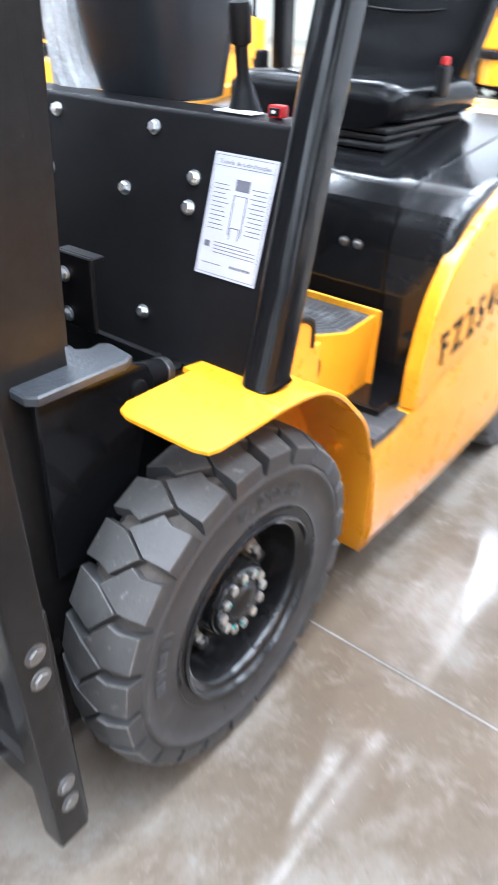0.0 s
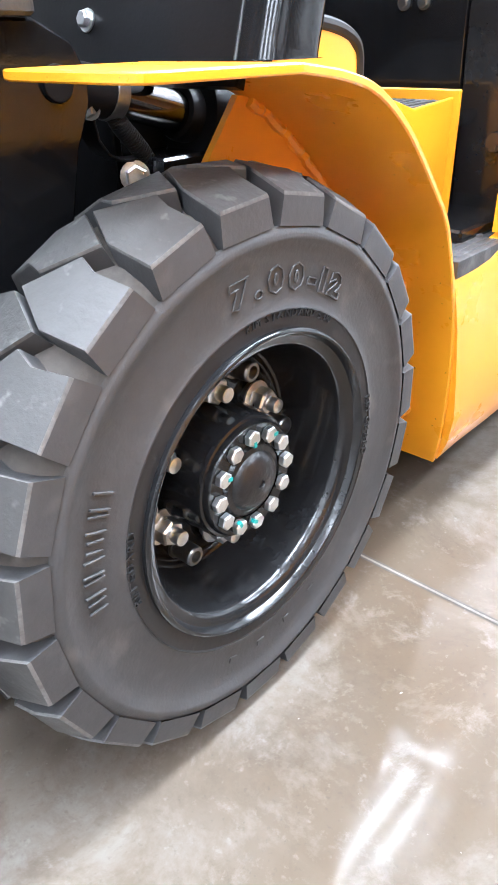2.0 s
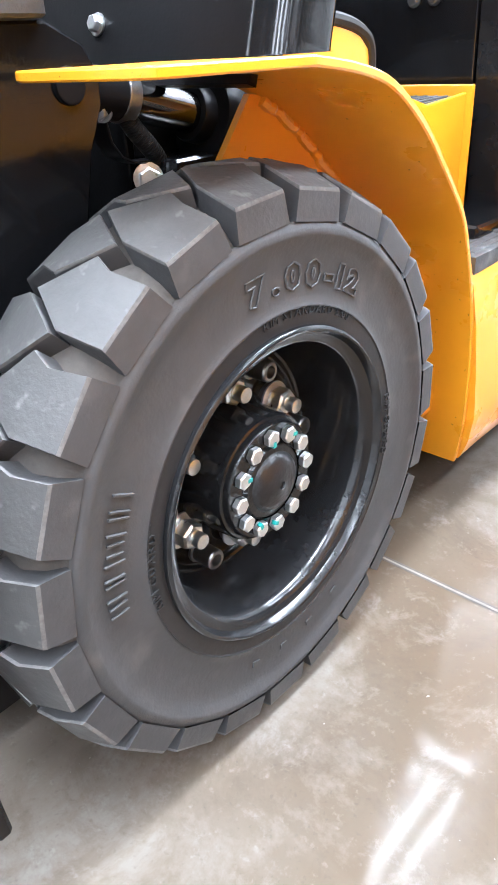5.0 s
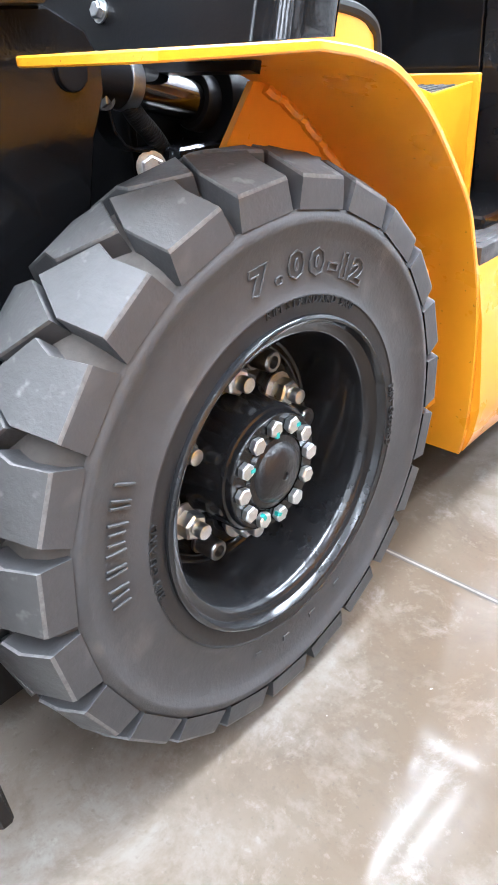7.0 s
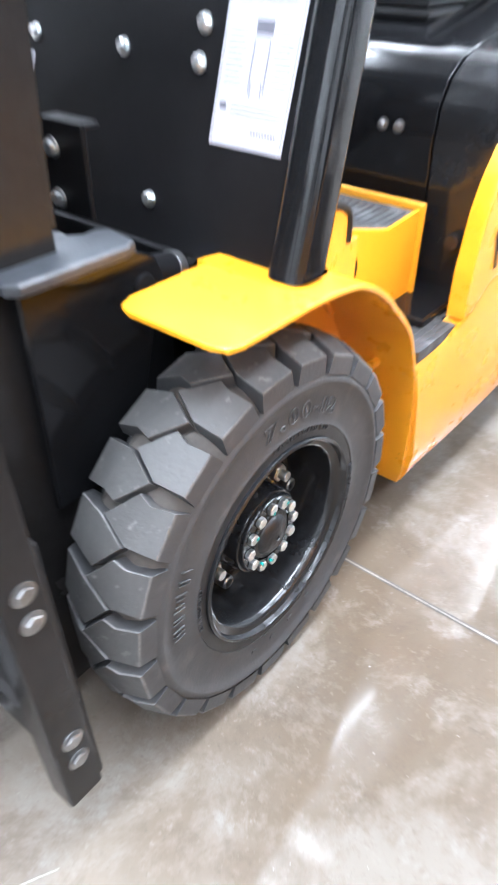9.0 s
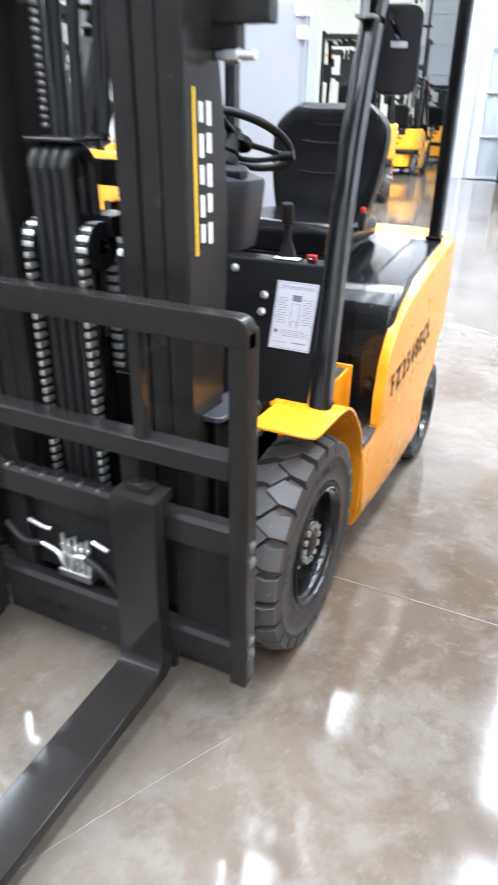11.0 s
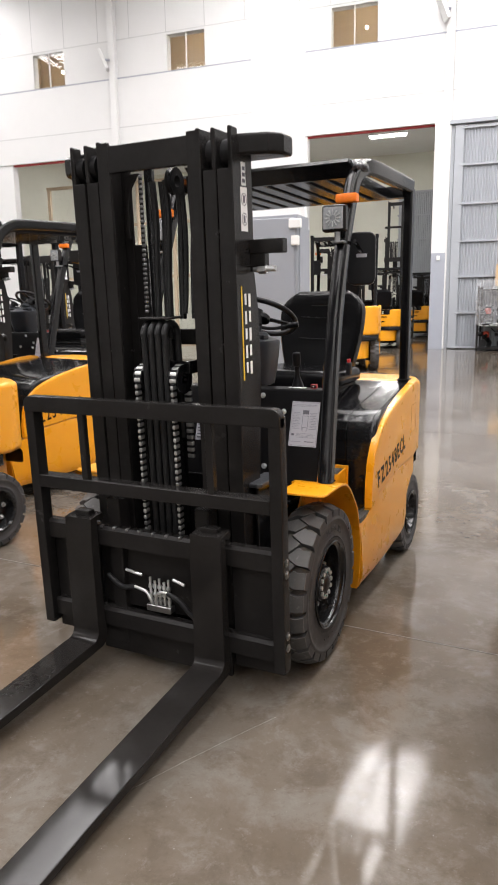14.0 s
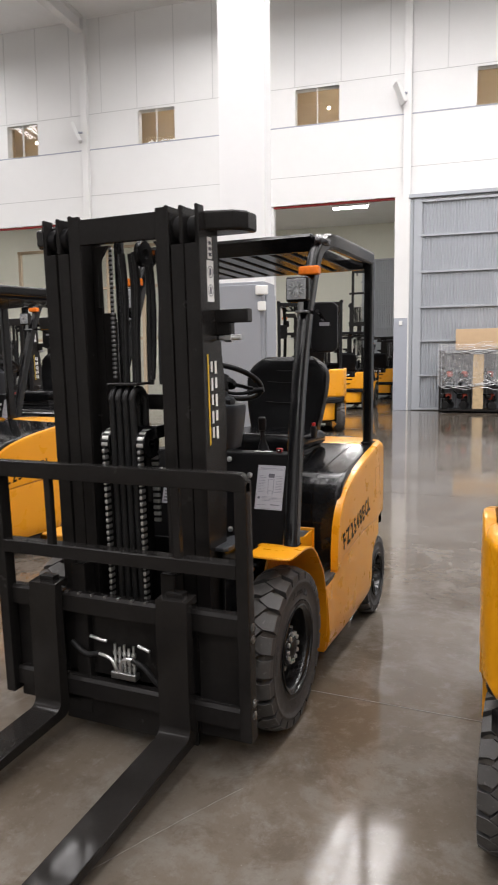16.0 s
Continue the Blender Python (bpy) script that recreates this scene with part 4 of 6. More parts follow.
        plan = [(0.25, -0.262), (0.368, -0.268), (0.383, -0.255), (0.386, -0.10), (0.376, -0.080), (0.322, -0.072), (0.308, -0.085), (0.312, -0.108), (0.300, -0.122), (0.282, -0.118), (0.25, -0.15)]
        b = prism([(s * x, y) for x, y in plan][::s], "z", 0.772, 0.7885, 0.003, 1)
        part("mast_bracket", b, DUSTY, fl, "flame-cut steel mast bracket with dusty top")
        b = prism([(-0.25, 0.771), (-0.25, 0.45), (-0.10, 0.45), (-0.045, 0.66), (-0.026, 0.70), (-0.024, 0.725), (-0.038, 0.752), (-0.075, 0.771)], "x", *sorted((s * 0.352, s * 0.366)), 0.003, 1)
        part("bracket_web", b, BLACK, fl)
    part("front_frame_plate", box(-0.31, 0.31, 0.040, 0.052, 0.22, 0.722, 0.002, 1), BLACK_SATIN, fl)


# lower line of the front mudguard behind the flat plate: y, z and the outer edge's x
GUARD = [(0.020, 0.726, 0.588), (0.090, 0.717, 0.584), (0.150, 0.701, 0.580), (0.217, 0.664, 0.574), (0.278, 0.614, 0.569), (0.345, 0.550, 0.564), (0.380, 0.495, 0.560),
         (0.413, 0.430, 0.556), (0.437, 0.355, 0.553), (0.452, 0.280, 0.549), (0.465, 0.205, 0.543), (0.476, 0.150, 0.535), (0.486, 0.112, 0.525)]
GUARD_LINE = smooth_path(GUARD, 4)


def guard_y(z):
    """Where the mudguard's wall stands at a height."""
    for p, q in zip(GUARD_LINE, GUARD_LINE[1:]):
        if q.y <= z <= p.y:
            return p.x + (q.x - p.x) * (p.y - z) / max(1e-6, p.y - q.y)
    return GUARD_LINE[-1].x


def guard_shell(s, x_in, thick):
    """The mudguard's turned plate, whose outer edge draws in towards its foot."""
    bm = bmesh.new()
    rings = []
    for i, p in enumerate(GUARD_LINE):
        d = GUARD_LINE[min(i + 1, len(GUARD_LINE) - 1)] - GUARD_LINE[max(i - 1, 0)]
        o = Vector((-d.y, d.x)).normalized() * thick
        e = 0.0016
        rings.append([bm.verts.new(v) for v in ((s * x_in, p.x, p.y), (s * (p.z - e), p.x, p.y), (s * p.z, p.x + o.x * 0.2, p.y + o.y * 0.2), (s * p.z, p.x + o.x * 0.8, p.y + o.y * 0.8),
                                                (s * (p.z - e), p.x + o.x, p.y + o.y), (s * x_in, p.x + o.x, p.y + o.y))])
    for A, B in zip(rings, rings[1:]):
        for k in range(6):
            bm.faces.new((A[k], A[(k + 1) % 6], B[(k + 1) % 6], B[k]))
    bm.faces.new(rings[0])
    bm.faces.new(rings[-1][::-1])
    return solid(bm)


def along(line, y):
    """The value at y on a line of (y, value) points."""
    for (y0, a), (y1, b) in zip(line, line[1:]):
        if y <= y1:
            return a + (b - a) * (y - y0) / (y1 - y0)
    return line[-1][1]


PANEL_X = [(0.50, 0.5605), (0.55, 0.564), (0.65, 0.572), (0.80, 0.580), (1.00, 0.586), (1.20, 0.589), (1.30, 0.588), (1.38, 0.582), (1.44, 0.573), (1.49, 0.561)]


def panel_x(y):
    return along(PANEL_X, y)


def panel_shell(s):
    """The swept upper side panel, with rolled edges."""
    top = [(0.573, 0.58), (0.577, 0.61), (0.587, 0.68), (0.600, 0.722), (0.615, 0.755), (0.640, 0.793), (0.665, 0.822), (0.697, 0.850), (0.735, 0.872), (0.777, 0.891), (0.845, 0.916), (0.945, 0.945),
           (1.07, 0.975), (1.25, 1.007), (1.33, 1.015), (1.37, 1.018), (1.41, 1.012), (1.43, 1.004), (1.45, 0.983), (1.468, 0.955), (1.480, 0.90)]
    low = [(0.523, 0.488), (0.60, 0.490), (0.66, 0.537), (1.0, 0.587), (1.32, 0.592), (1.43, 0.592), (1.462, 0.63), (1.480, 0.72)]
    levels = (0.0, 0.006, 0.02, 0.05, 0.2, 0.4, 0.6, 0.8, 0.95, 0.98, 0.994, 1.0)
    inset = (0.012, 0.004, 0.001, 0.0, 0.0, 0.0, 0.0, 0.0, 0.0, 0.001, 0.004, 0.012)
    low = [(top[0][0], 0.488)] + low[1:]
    top = [(p.x, p.y) for p in smooth_path([(y, z, 0.0) for y, z in top], 3)]
    ys = [y for y, _ in top]
    ys = sorted(ys + [ys[0] + 0.0004])
    bm = bmesh.new()
    out, inn = [], []
    for n, y in enumerate(ys):
        end = {0: 0.010, 1: 0.003, len(ys) - 2: 0.003, len(ys) - 1: 0.010}.get(n, 0.0)
        z0, z1 = along(low, y), along(top, y)
        out.append([bm.verts.new((s * (panel_x(y) - max(d, end)), y, z0 + (z1 - z0) * f)) for f, d in zip(levels, inset)])
        inn.append([bm.verts.new((s * (panel_x(y) - 0.036), y, z0 + (z1 - z0) * f)) for f in levels])
    n, m = len(ys), len(levels)
    for i in range(n - 1):
        for k in range(m - 1):
            bm.faces.new((out[i][k], out[i + 1][k], out[i + 1][k + 1], out[i][k + 1]))
            bm.faces.new((inn[i][k], inn[i][k + 1], inn[i + 1][k + 1], inn[i + 1][k]))
        bm.faces.new((out[i][0], inn[i][0], inn[i + 1][0], out[i + 1][0]))
        bm.faces.new((out[i][-1], out[i + 1][-1], inn[i + 1][-1], inn[i][-1]))
    for i in (0, n - 1):
        for k in range(m - 1):
            bm.faces.new((out[i][k], out[i][k + 1], inn[i][k + 1], inn[i][k]))
    return solid(bm)


def skirt_shell(s):
    """The lower side skirt: drawn in towards its lower edge, cut out round the rear wheel."""
    top = [(0.38, 0.458), (0.52, 0.466), (0.60, 0.486), (0.66, 0.535), (1.0, 0.585), (1.32, 0.60)]
    base = [(0.38, 0.556), (0.55, 0.559), (0.65, 0.567), (0.80, 0.575), (1.00, 0.581), (1.32, 0.583)]

    def low(y):
        return 0.116 + (y - 0.486) * 0.075 if y < 1.198 else 0.235 + math.sqrt(max(0.0, 0.275 ** 2 - (y - 1.42) ** 2))

    ys = [None, 0.52, 0.56, 0.60, 0.66, 0.74, 0.84, 0.94, 1.10, 1.197, 1.199, 1.22, 1.25, 1.28, 1.31, 1.34]
    levels = (0.0, 0.02, 0.06, 0.13, 0.28, 0.5, 0.75, 0.97, 1.0)
    bm = bmesh.new()
    out, inn = [], []
    for y in ys:
        o_row, i_row = [], []
        for f in levels:
            yy = y
            for _ in range(4):
                z0 = low(yy if yy else 0.486)
                z = z0 + (along(top, yy if yy else 0.42) - z0) * f
                if y is None:
                    yy = guard_y(z) + 0.0085
            h = z - low(min(yy, 1.19))
            x = along(base, yy) - 0.030 * max(0.0, 1 - h / 0.11) ** 2 - (0.004 if f == 1.0 else 0.0)
            o_row.append(bm.verts.new((s * x, yy, z)))
            i_row.append(bm.verts.new((s * (x - 0.03), yy, z)))
        out.append(o_row)
        inn.append(i_row)
    n, m = len(ys), len(levels)
    for i in range(n - 1):
        for k in range(m - 1):
            bm.faces.new((out[i][k], out[i + 1][k], out[i + 1][k + 1], out[i][k + 1]))
            bm.faces.new((inn[i][k], inn[i][k + 1], inn[i + 1][k + 1], inn[i + 1][k]))
        bm.faces.new((out[i][0], inn[i][0], inn[i + 1][0], out[i + 1][0]))
        bm.faces.new((out[i][-1], out[i + 1][-1], inn[i + 1][-1], inn[i][-1]))
    for i in (0, n - 1):
        for k in range(m - 1):
            bm.faces.new((out[i][k], out[i][k + 1], inn[i][k + 1], inn[i][k]))
    return solid(bm)


def build_chassis(fl):
    for s in (1, -1):
        # front mudguard: flat plate, quarter turn and rear wall
        plan = [(0.402, 0.021), (0.402, -0.120), (0.412, -0.142), (0.432, -0.150), (0.560, -0.150), (0.582, -0.142), (0.588, -0.122), (0.588, 0.021)]
        bm = prism([(s * x, y) for x, y in plan][::s], "z", 0.726, 0.7345, 0.0015, 1)
        merge(bm, guard_shell(s, 0.386, 0.0085))
        part("mudguard", bm, YELLOW_SPECKED, fl, "yellow curved steel mudguard over the front wheel", sharp=40)
        # inner arch wall with its weld
        c, d = sorted((s * 0.390, s * 0.3995))
        part("arch_plate", prism([(0.060, 0.585), (0.090, 0.628), (0.148, 0.698)] + [(p.x, p.y + 0.002) for p in GUARD_LINE if p.x > 0.155 and p.y > 0.15] + [(0.20, 0.15)], "x", c, d, 0.0), YELLOW, fl)
        seam = [p for p in GUARD_LINE if 0.155 < p.x < 0.36]
        w = tube([(s * (0.402 + 0.0015 * math.sin(9 * k)), p.x - 0.003, p.y - 0.003 + 0.0016 * math.sin(5.3 * k)) for k, p in enumerate(smooth_path(seam, 3))], 0.0065, 7)
        part("weld_bead", w, YELLOW, fl)
        for yy, zz in ((0.407, 0.435), (0.462, 0.210)):
            b = cyl((s * 0.475, yy + 0.004, zz), (s * 0.475, yy - 0.022, zz), 0.010, 10, bev=0.003)
            part("mudguard_lug", b, YELLOW, fl)
        # lower skirt, side panel
        part("side_skirt", skirt_shell(s), YELLOW, fl, sharp=40)
        panel = part("side_panel", panel_shell(s), YELLOW, fl, "yellow swept side panel with black model lettering", sharp=40)
        seams = [(1.235, 1.238, 0.742, 0.890), (1.362, 1.365, 0.742, 0.890)] + [(1.235 + 0.0325 * k, 1.2675 + 0.0325 * k, z, z + 0.003) for k in range(4) for z in (0.739, 0.890)]
        for y0, y1, z0, z1 in seams:
            o = panel_x((y0 + y1) / 2) + 0.0007
            q, r = sorted((s * 0.570, s * o))
            part("cover_seam", box(q, r, y0, y1, z0, z1), SEAM_DARK, panel, smooth=False)
        # model lettering
        tx, tot = letters("FZ2548ECL", 0.112, 0.0004, None, None, 1.06, 0.0030)
        k = 0.475 / tot
        for v in tx.verts:
            u = v.co.x * k + 0.0 if s > 0 else 0.475 - v.co.x * k
            y, z = 0.655 + u * math.cos(0.24) - (v.co.y * math.sin(0.24) if s > 0 else -v.co.y * math.sin(0.24)), 0.572 + u * math.sin(0.24) + v.co.y * math.cos(0.24)
            v.co = Vector((s * (panel_x(y) + 0.0010 + v.co.z), y, z))
        part("model_lettering", tx, LETTER_BLACK, panel, "black model lettering", smooth=False)
        # steps
        g, h = sorted((s * 0.43, s * 0.553))
        st = prism([(s * x, y) for x, y in ((0.43, 0.416), (0.556, 0.416), (0.556, 0.566), (0.524, 0.566), (0.524, 0.632), (0.43, 0.632))][::s], "z", 0.455, 0.481, 0.003, 2)
        for bx2, by in ((0.030, 0.45), (0.082, 0.56), (0.04, 0.595)):
            merge(st, cyl((g + bx2, by, 0.480), (g + bx2, by, 0.4855), 0.009, 12, bev=0.001))
        mat_ob = part("step_mat", st, MAT_RUBBER, fl, "ribbed black rubber step mat")
        for k in range(8):
            part("mat_rib", box(g + 0.01 + k * 0.0140, g + 0.0165 + k * 0.0140, 0.434, 0.560, 0.480, 0.4825, 0.001, 1), MAT_RUBBER, mat_ob)
        u, v2 = sorted((s * 0.438, s * 0.446))
        riser = [(0.345, 0.690), (0.312, 0.690), (0.308, 0.732), (0.285, 0.750), (0.235, 0.760), (0.150, 0.764)]
        part("step_riser", prism(riser + [(p.x, p.y + 0.0105) for p in GUARD_LINE if 0.152 < p.x < 0.346], "x", u, v2, 0.001, 1), YELLOW, fl)
        u, v2 = sorted((s * 0.420, s * 0.428))
        part("step_side", prism([(0.322, 0.588), (0.352, 0.560), (0.388, 0.504), (0.418, 0.450), (0.598, 0.450), (0.598, 0.668), (0.575, 0.666), (0.485, 0.660), (0.322, 0.704)], "x", u, v2, 0.001, 1), YELLOW, fl)
        part("edge_trim", tube(smooth_path([(s * 0.442, 0.15, 0.768), (s * 0.442, 0.235, 0.765), (s * 0.442, 0.288, 0.754), (s * 0.442, 0.311, 0.735), (s * 0.442, 0.314, 0.69)], 5), 0.0085, 10), HOSE, fl, "black rubber edge trim")
        b = cyl((s * 0.4275, 0.366, 0.620), (s * 0.4295, 0.366, 0.620), 0.019, 24)
        b.transform(Matrix.Translation((0, 0.366, 0.62)) @ Matrix.Diagonal((1, 0.8, 1.25, 1)) @ Matrix.Translation((0, -0.366, -0.62)))
        part("slot_plug", b, PLASTIC, fl)
        i0, i1 = sorted((s * 0.12, s * 0.438))
        part("step_rim", box(i0, i1, 0.598, 0.606, 0.482, 0.679, 0.002, 1), YELLOW, fl)
        i0, i1 = sorted((s * 0.12, s * 0.419))
        st = prism([(0.30, 0.690), (0.30, 0.711), (0.485, 0.662), (0.596, 0.664), (0.596, 0.645), (0.485, 0.644)], "x", i0, i1, 0.002, 1)
        mat_ob = part("floor_mat", st, MAT_RUBBER, fl, "ribbed black rubber floor mat")
        for k in range(17):
            a = i0 + 0.012 + k * 0.017
            part("mat_rib", prism([(0.31, 0.706), (0.31, 0.7105), (0.485, 0.6645), (0.575, 0.6660), (0.575, 0.6625), (0.485, 0.6605)], "x", a, a + 0.007, 0.001, 1), MAT_RUBBER, mat_ob)
        # tilt cylinder between mast and frame
        part("tilt_cylinder", cyl((s * 0.33, -0.12, 0.732), (s * 0.33, 0.022, 0.705), 0.025, 20, bev=0.004), BLACK_SATIN, fl)
        part("cylinder_collar", cyl((s * 0.33, 0.018, 0.706), (s * 0.33, 0.034, 0.702), 0.0265, 24, bev=0.002), STEEL_DARK, fl)
        part("cylinder_pin", cyl((s * 0.345, -0.062, 0.719), (s * 0.372, -0.062, 0.719), 0.0165, 18, bev=0.003), BLACK_SATIN, fl)
        part("cylinder_rod", cyl((s * 0.33, 0.03, 0.703), (s * 0.33, 0.150, 0.672), 0.0215, 24), ROD_STEEL, fl, "polished dark steel rod")
        tc = lathe([(0, 0.0215), (0.0, 0.029), (0.004, 0.031), (0.018, 0.031), (0.019, 0.047), (0.024, 0.050), (0.034, 0.050), (0.09, 0.050), (0.09, 0.0)], 32, "z")
        tc.transform(aim((s * 0.33, 0.118, 0.681), (0, 0.967, -0.253)))
        part("cylinder_gland", tc, BLACK_SATIN, fl)
        hp = smooth_path([(s * 0.335, 0.022, 0.690), (s * 0.335, 0.034, 0.672), (s * 0.335, 0.050, 0.655), (s * 0.333, 0.066, 0.635), (s * 0.33, 0.080, 0.60)], 8)
        hs = tube(hp, 0.0085, 10)
        for k in range(1, len(hp) - 1):
            d = (hp[k + 1] - hp[k - 1]).normalized() * 0.0011
            merge(hs, cyl(hp[k] - d, hp[k] + d, 0.0105, 12))
        part("spiral_hose", hs, HOSE, fl)
        part("clip_strap", shell([(-0.006, 0.682), (-0.002, 0.662), (0.010, 0.646), (0.030, 0.638), (0.060, 0.6365), (0.092, 0.6365)], "x", *sorted((s * 0.312, s * 0.340)), 0.003, 0.0008), BLACK_SATIN, fl)
        part("clip_plate", prism([(0.074, 0.60), (0.094, 0.60), (0.094, 0.632), (0.089, 0.6355), (0.074, 0.6355)], "x", *sorted((s * 0.332, s * 0.341)), 0.001, 1), YELLOW, fl)
        b = hex_bolt(0.0125, 0.012, True)
        b.transform(aim((s * 0.338, 0.043, 0.622), (s * 0.86, -0.5, 0.05)))
        part("clamp_bolt", b, STEEL, fl)
        b = hex_bolt(0.008, 0.010, True)
        b.transform(aim((s * 0.338, -0.006, 0.693), (s * 0.5, -0.86, 0)))
        part("clamp_bolt", b, STEEL_DARK, fl)
        # black wall behind the cylinder
        part("inner_wall", box(*sorted((s * 0.284, s * 0.294)), 0.055, 0.30, 0.20, 0.715, 0.002, 1), BLACK_SATIN, fl)
        # frame side plate behind the wheel and axle end
        part("frame_plate", prism([(0.06, 0.20), (0.06, 0.46), (0.16, 0.56), (0.25, 0.62), (0.66, 0.62), (0.66, 0.20)], "x", *sorted((s * 0.300, s * 0.318)), 0.002, 1), BLACK, fl)
        part("axle_end", cyl((s * 0.30, 0, WHEEL_R), (s * 0.425, 0, WHEEL_R), 0.105, 28, bev=0.01), BLACK, fl)
        part("frame_rail", box(*sorted((s * 0.30, s * 0.515)), 0.50, 1.13, 0.135, 0.50, 0.004, 1), BLACK, fl)
    # unseen underbody block, added to keep light out from beneath the truck
    part("belly_plate", box(-0.298, 0.298, 0.17, 1.44, 0.130, 0.44, 0.004, 1), BLACK, fl)
    part("axle_beam", box(-0.32, 0.32, -0.10, 0.10, 0.22, 0.44, 0.02, 3), BLACK, fl)
    part("frame_cross", box(-0.30, 0.30, 0.10, 0.16, 0.24, 0.64, 0.004, 1), BLACK, fl)
    part("cab_floor", prism([(-0.368, 0.06), (0.368, 0.06), (0.368, 0.34), (0.418, 0.34), (0.418, 0.66), (-0.418, 0.66), (-0.418, 0.34), (-0.368, 0.34)], "z", 0.622, 0.640, 0.003, 1), BLACK, fl)
    # battery cover
    prof = [(0.705, 0.44), (0.665, 0.50), (0.648, 0.78), (0.655, 0.835), (0.682, 0.882), (0.73, 0.912), (0.80, 0.930), (1.0, 0.955), (1.25, 0.985), (1.50, 1.000), (1.50, 0.50), (1.0, 0.44)]
    part("battery_cover", prism(prof, "x", -0.408, 0.408, 0.004, 2), BLACK, fl, "glossy black battery cover under the seat", sharp=25)
    for s in (1, -1):
        bm = prism(prof, "x", s * 0.413, s * 0.553, 0.0)
        solid(bm)
        es = [e for e in bm.edges if all(abs(v.co.x - s * 0.553) < 1e-4 for v in e.verts)]
        bmesh.ops.bevel(bm, geom=es, offset=0.028, segments=4, affect="EDGES", profile=0.5)
        part("cover_side", bm, BLACK_GLOSS, fl, sharp=25)
        for x in (0.30, 0.335):
            b = hex_bolt(0.0085, 0.006, True)
            b.transform(aim((s * x, 0.6485, 0.795), (0, -1, -0.05)))
            part("cover_bolt", b, STEEL_DARK, fl)
        b = cyl((s * 0.485, 0.655, 0.605), (s * 0.485, 0.635, 0.605), 0.016, 14, bev=0.003)
        part("cover_latch", b, BLACK_GLOSS, fl)
    # counterweight
    plan = [(-0.562, 1.44), (0.562, 1.44), (0.560, 1.56), (0.52, 1.68), (0.42, 1.755), (0.28, 1.82), (0.10, 1.845), (-0.10, 1.845), (-0.28, 1.82), (-0.42, 1.755), (-0.52, 1.68), (-0.560, 1.56)]
    cw = part("counterweight", prism(plan, "z", 0.565, 1.005, 0.035, 4), YELLOW, fl, "heavy yellow rounded counterweight", sharp=50)
    part("counterweight_foot", prism([(x * 0.72, 1.44 + (y - 1.44) * 0.98) for x, y in plan], "z", 0.20, 0.57, 0.02, 3), YELLOW, cw, sharp=50)
    part("bumper_strip", prism([(x * 1.003, 1.44 + (y - 1.44) * 1.004) for x, y in plan if y > 1.6], "z", 0.47, 0.568, 0.02, 2), BLACK, cw, "black lower strip", sharp=50)
    part("rear_cover", prism([(-0.36, 1.75), (0.36, 1.75), (0.28, 1.823), (0.10, 1.849), (-0.10, 1.849), (-0.28, 1.823)], "z", 0.872, 1.006, 0.006, 2), BLACK, cw, "black upper rear cover", sharp=50)
    part("vent_slot", box(-0.22, -0.06, 1.838, 1.850, 0.80, 0.83, 0.004, 1), BLACK, cw)
    part("vent_slot", box(0.06, 0.22, 1.838, 1.850, 0.80, 0.83, 0.004, 1), BLACK, cw)
    part("vent_slot", box(-0.16, 0.16, 1.838, 1.850, 0.68, 0.71, 0.004, 1), BLACK, cw)
    b = brand_blocks(5, 0.06, 0.05)
    b.transform(Matrix(((-1, 0, 0, 0.15), (0, 0, 1, 1.851), (0, 1, 0, 0.90), (0, 0, 0, 1))))
    part("name_bars", b, WHITE_VINYL, cw, "white bars of a maker's name", smooth=False)


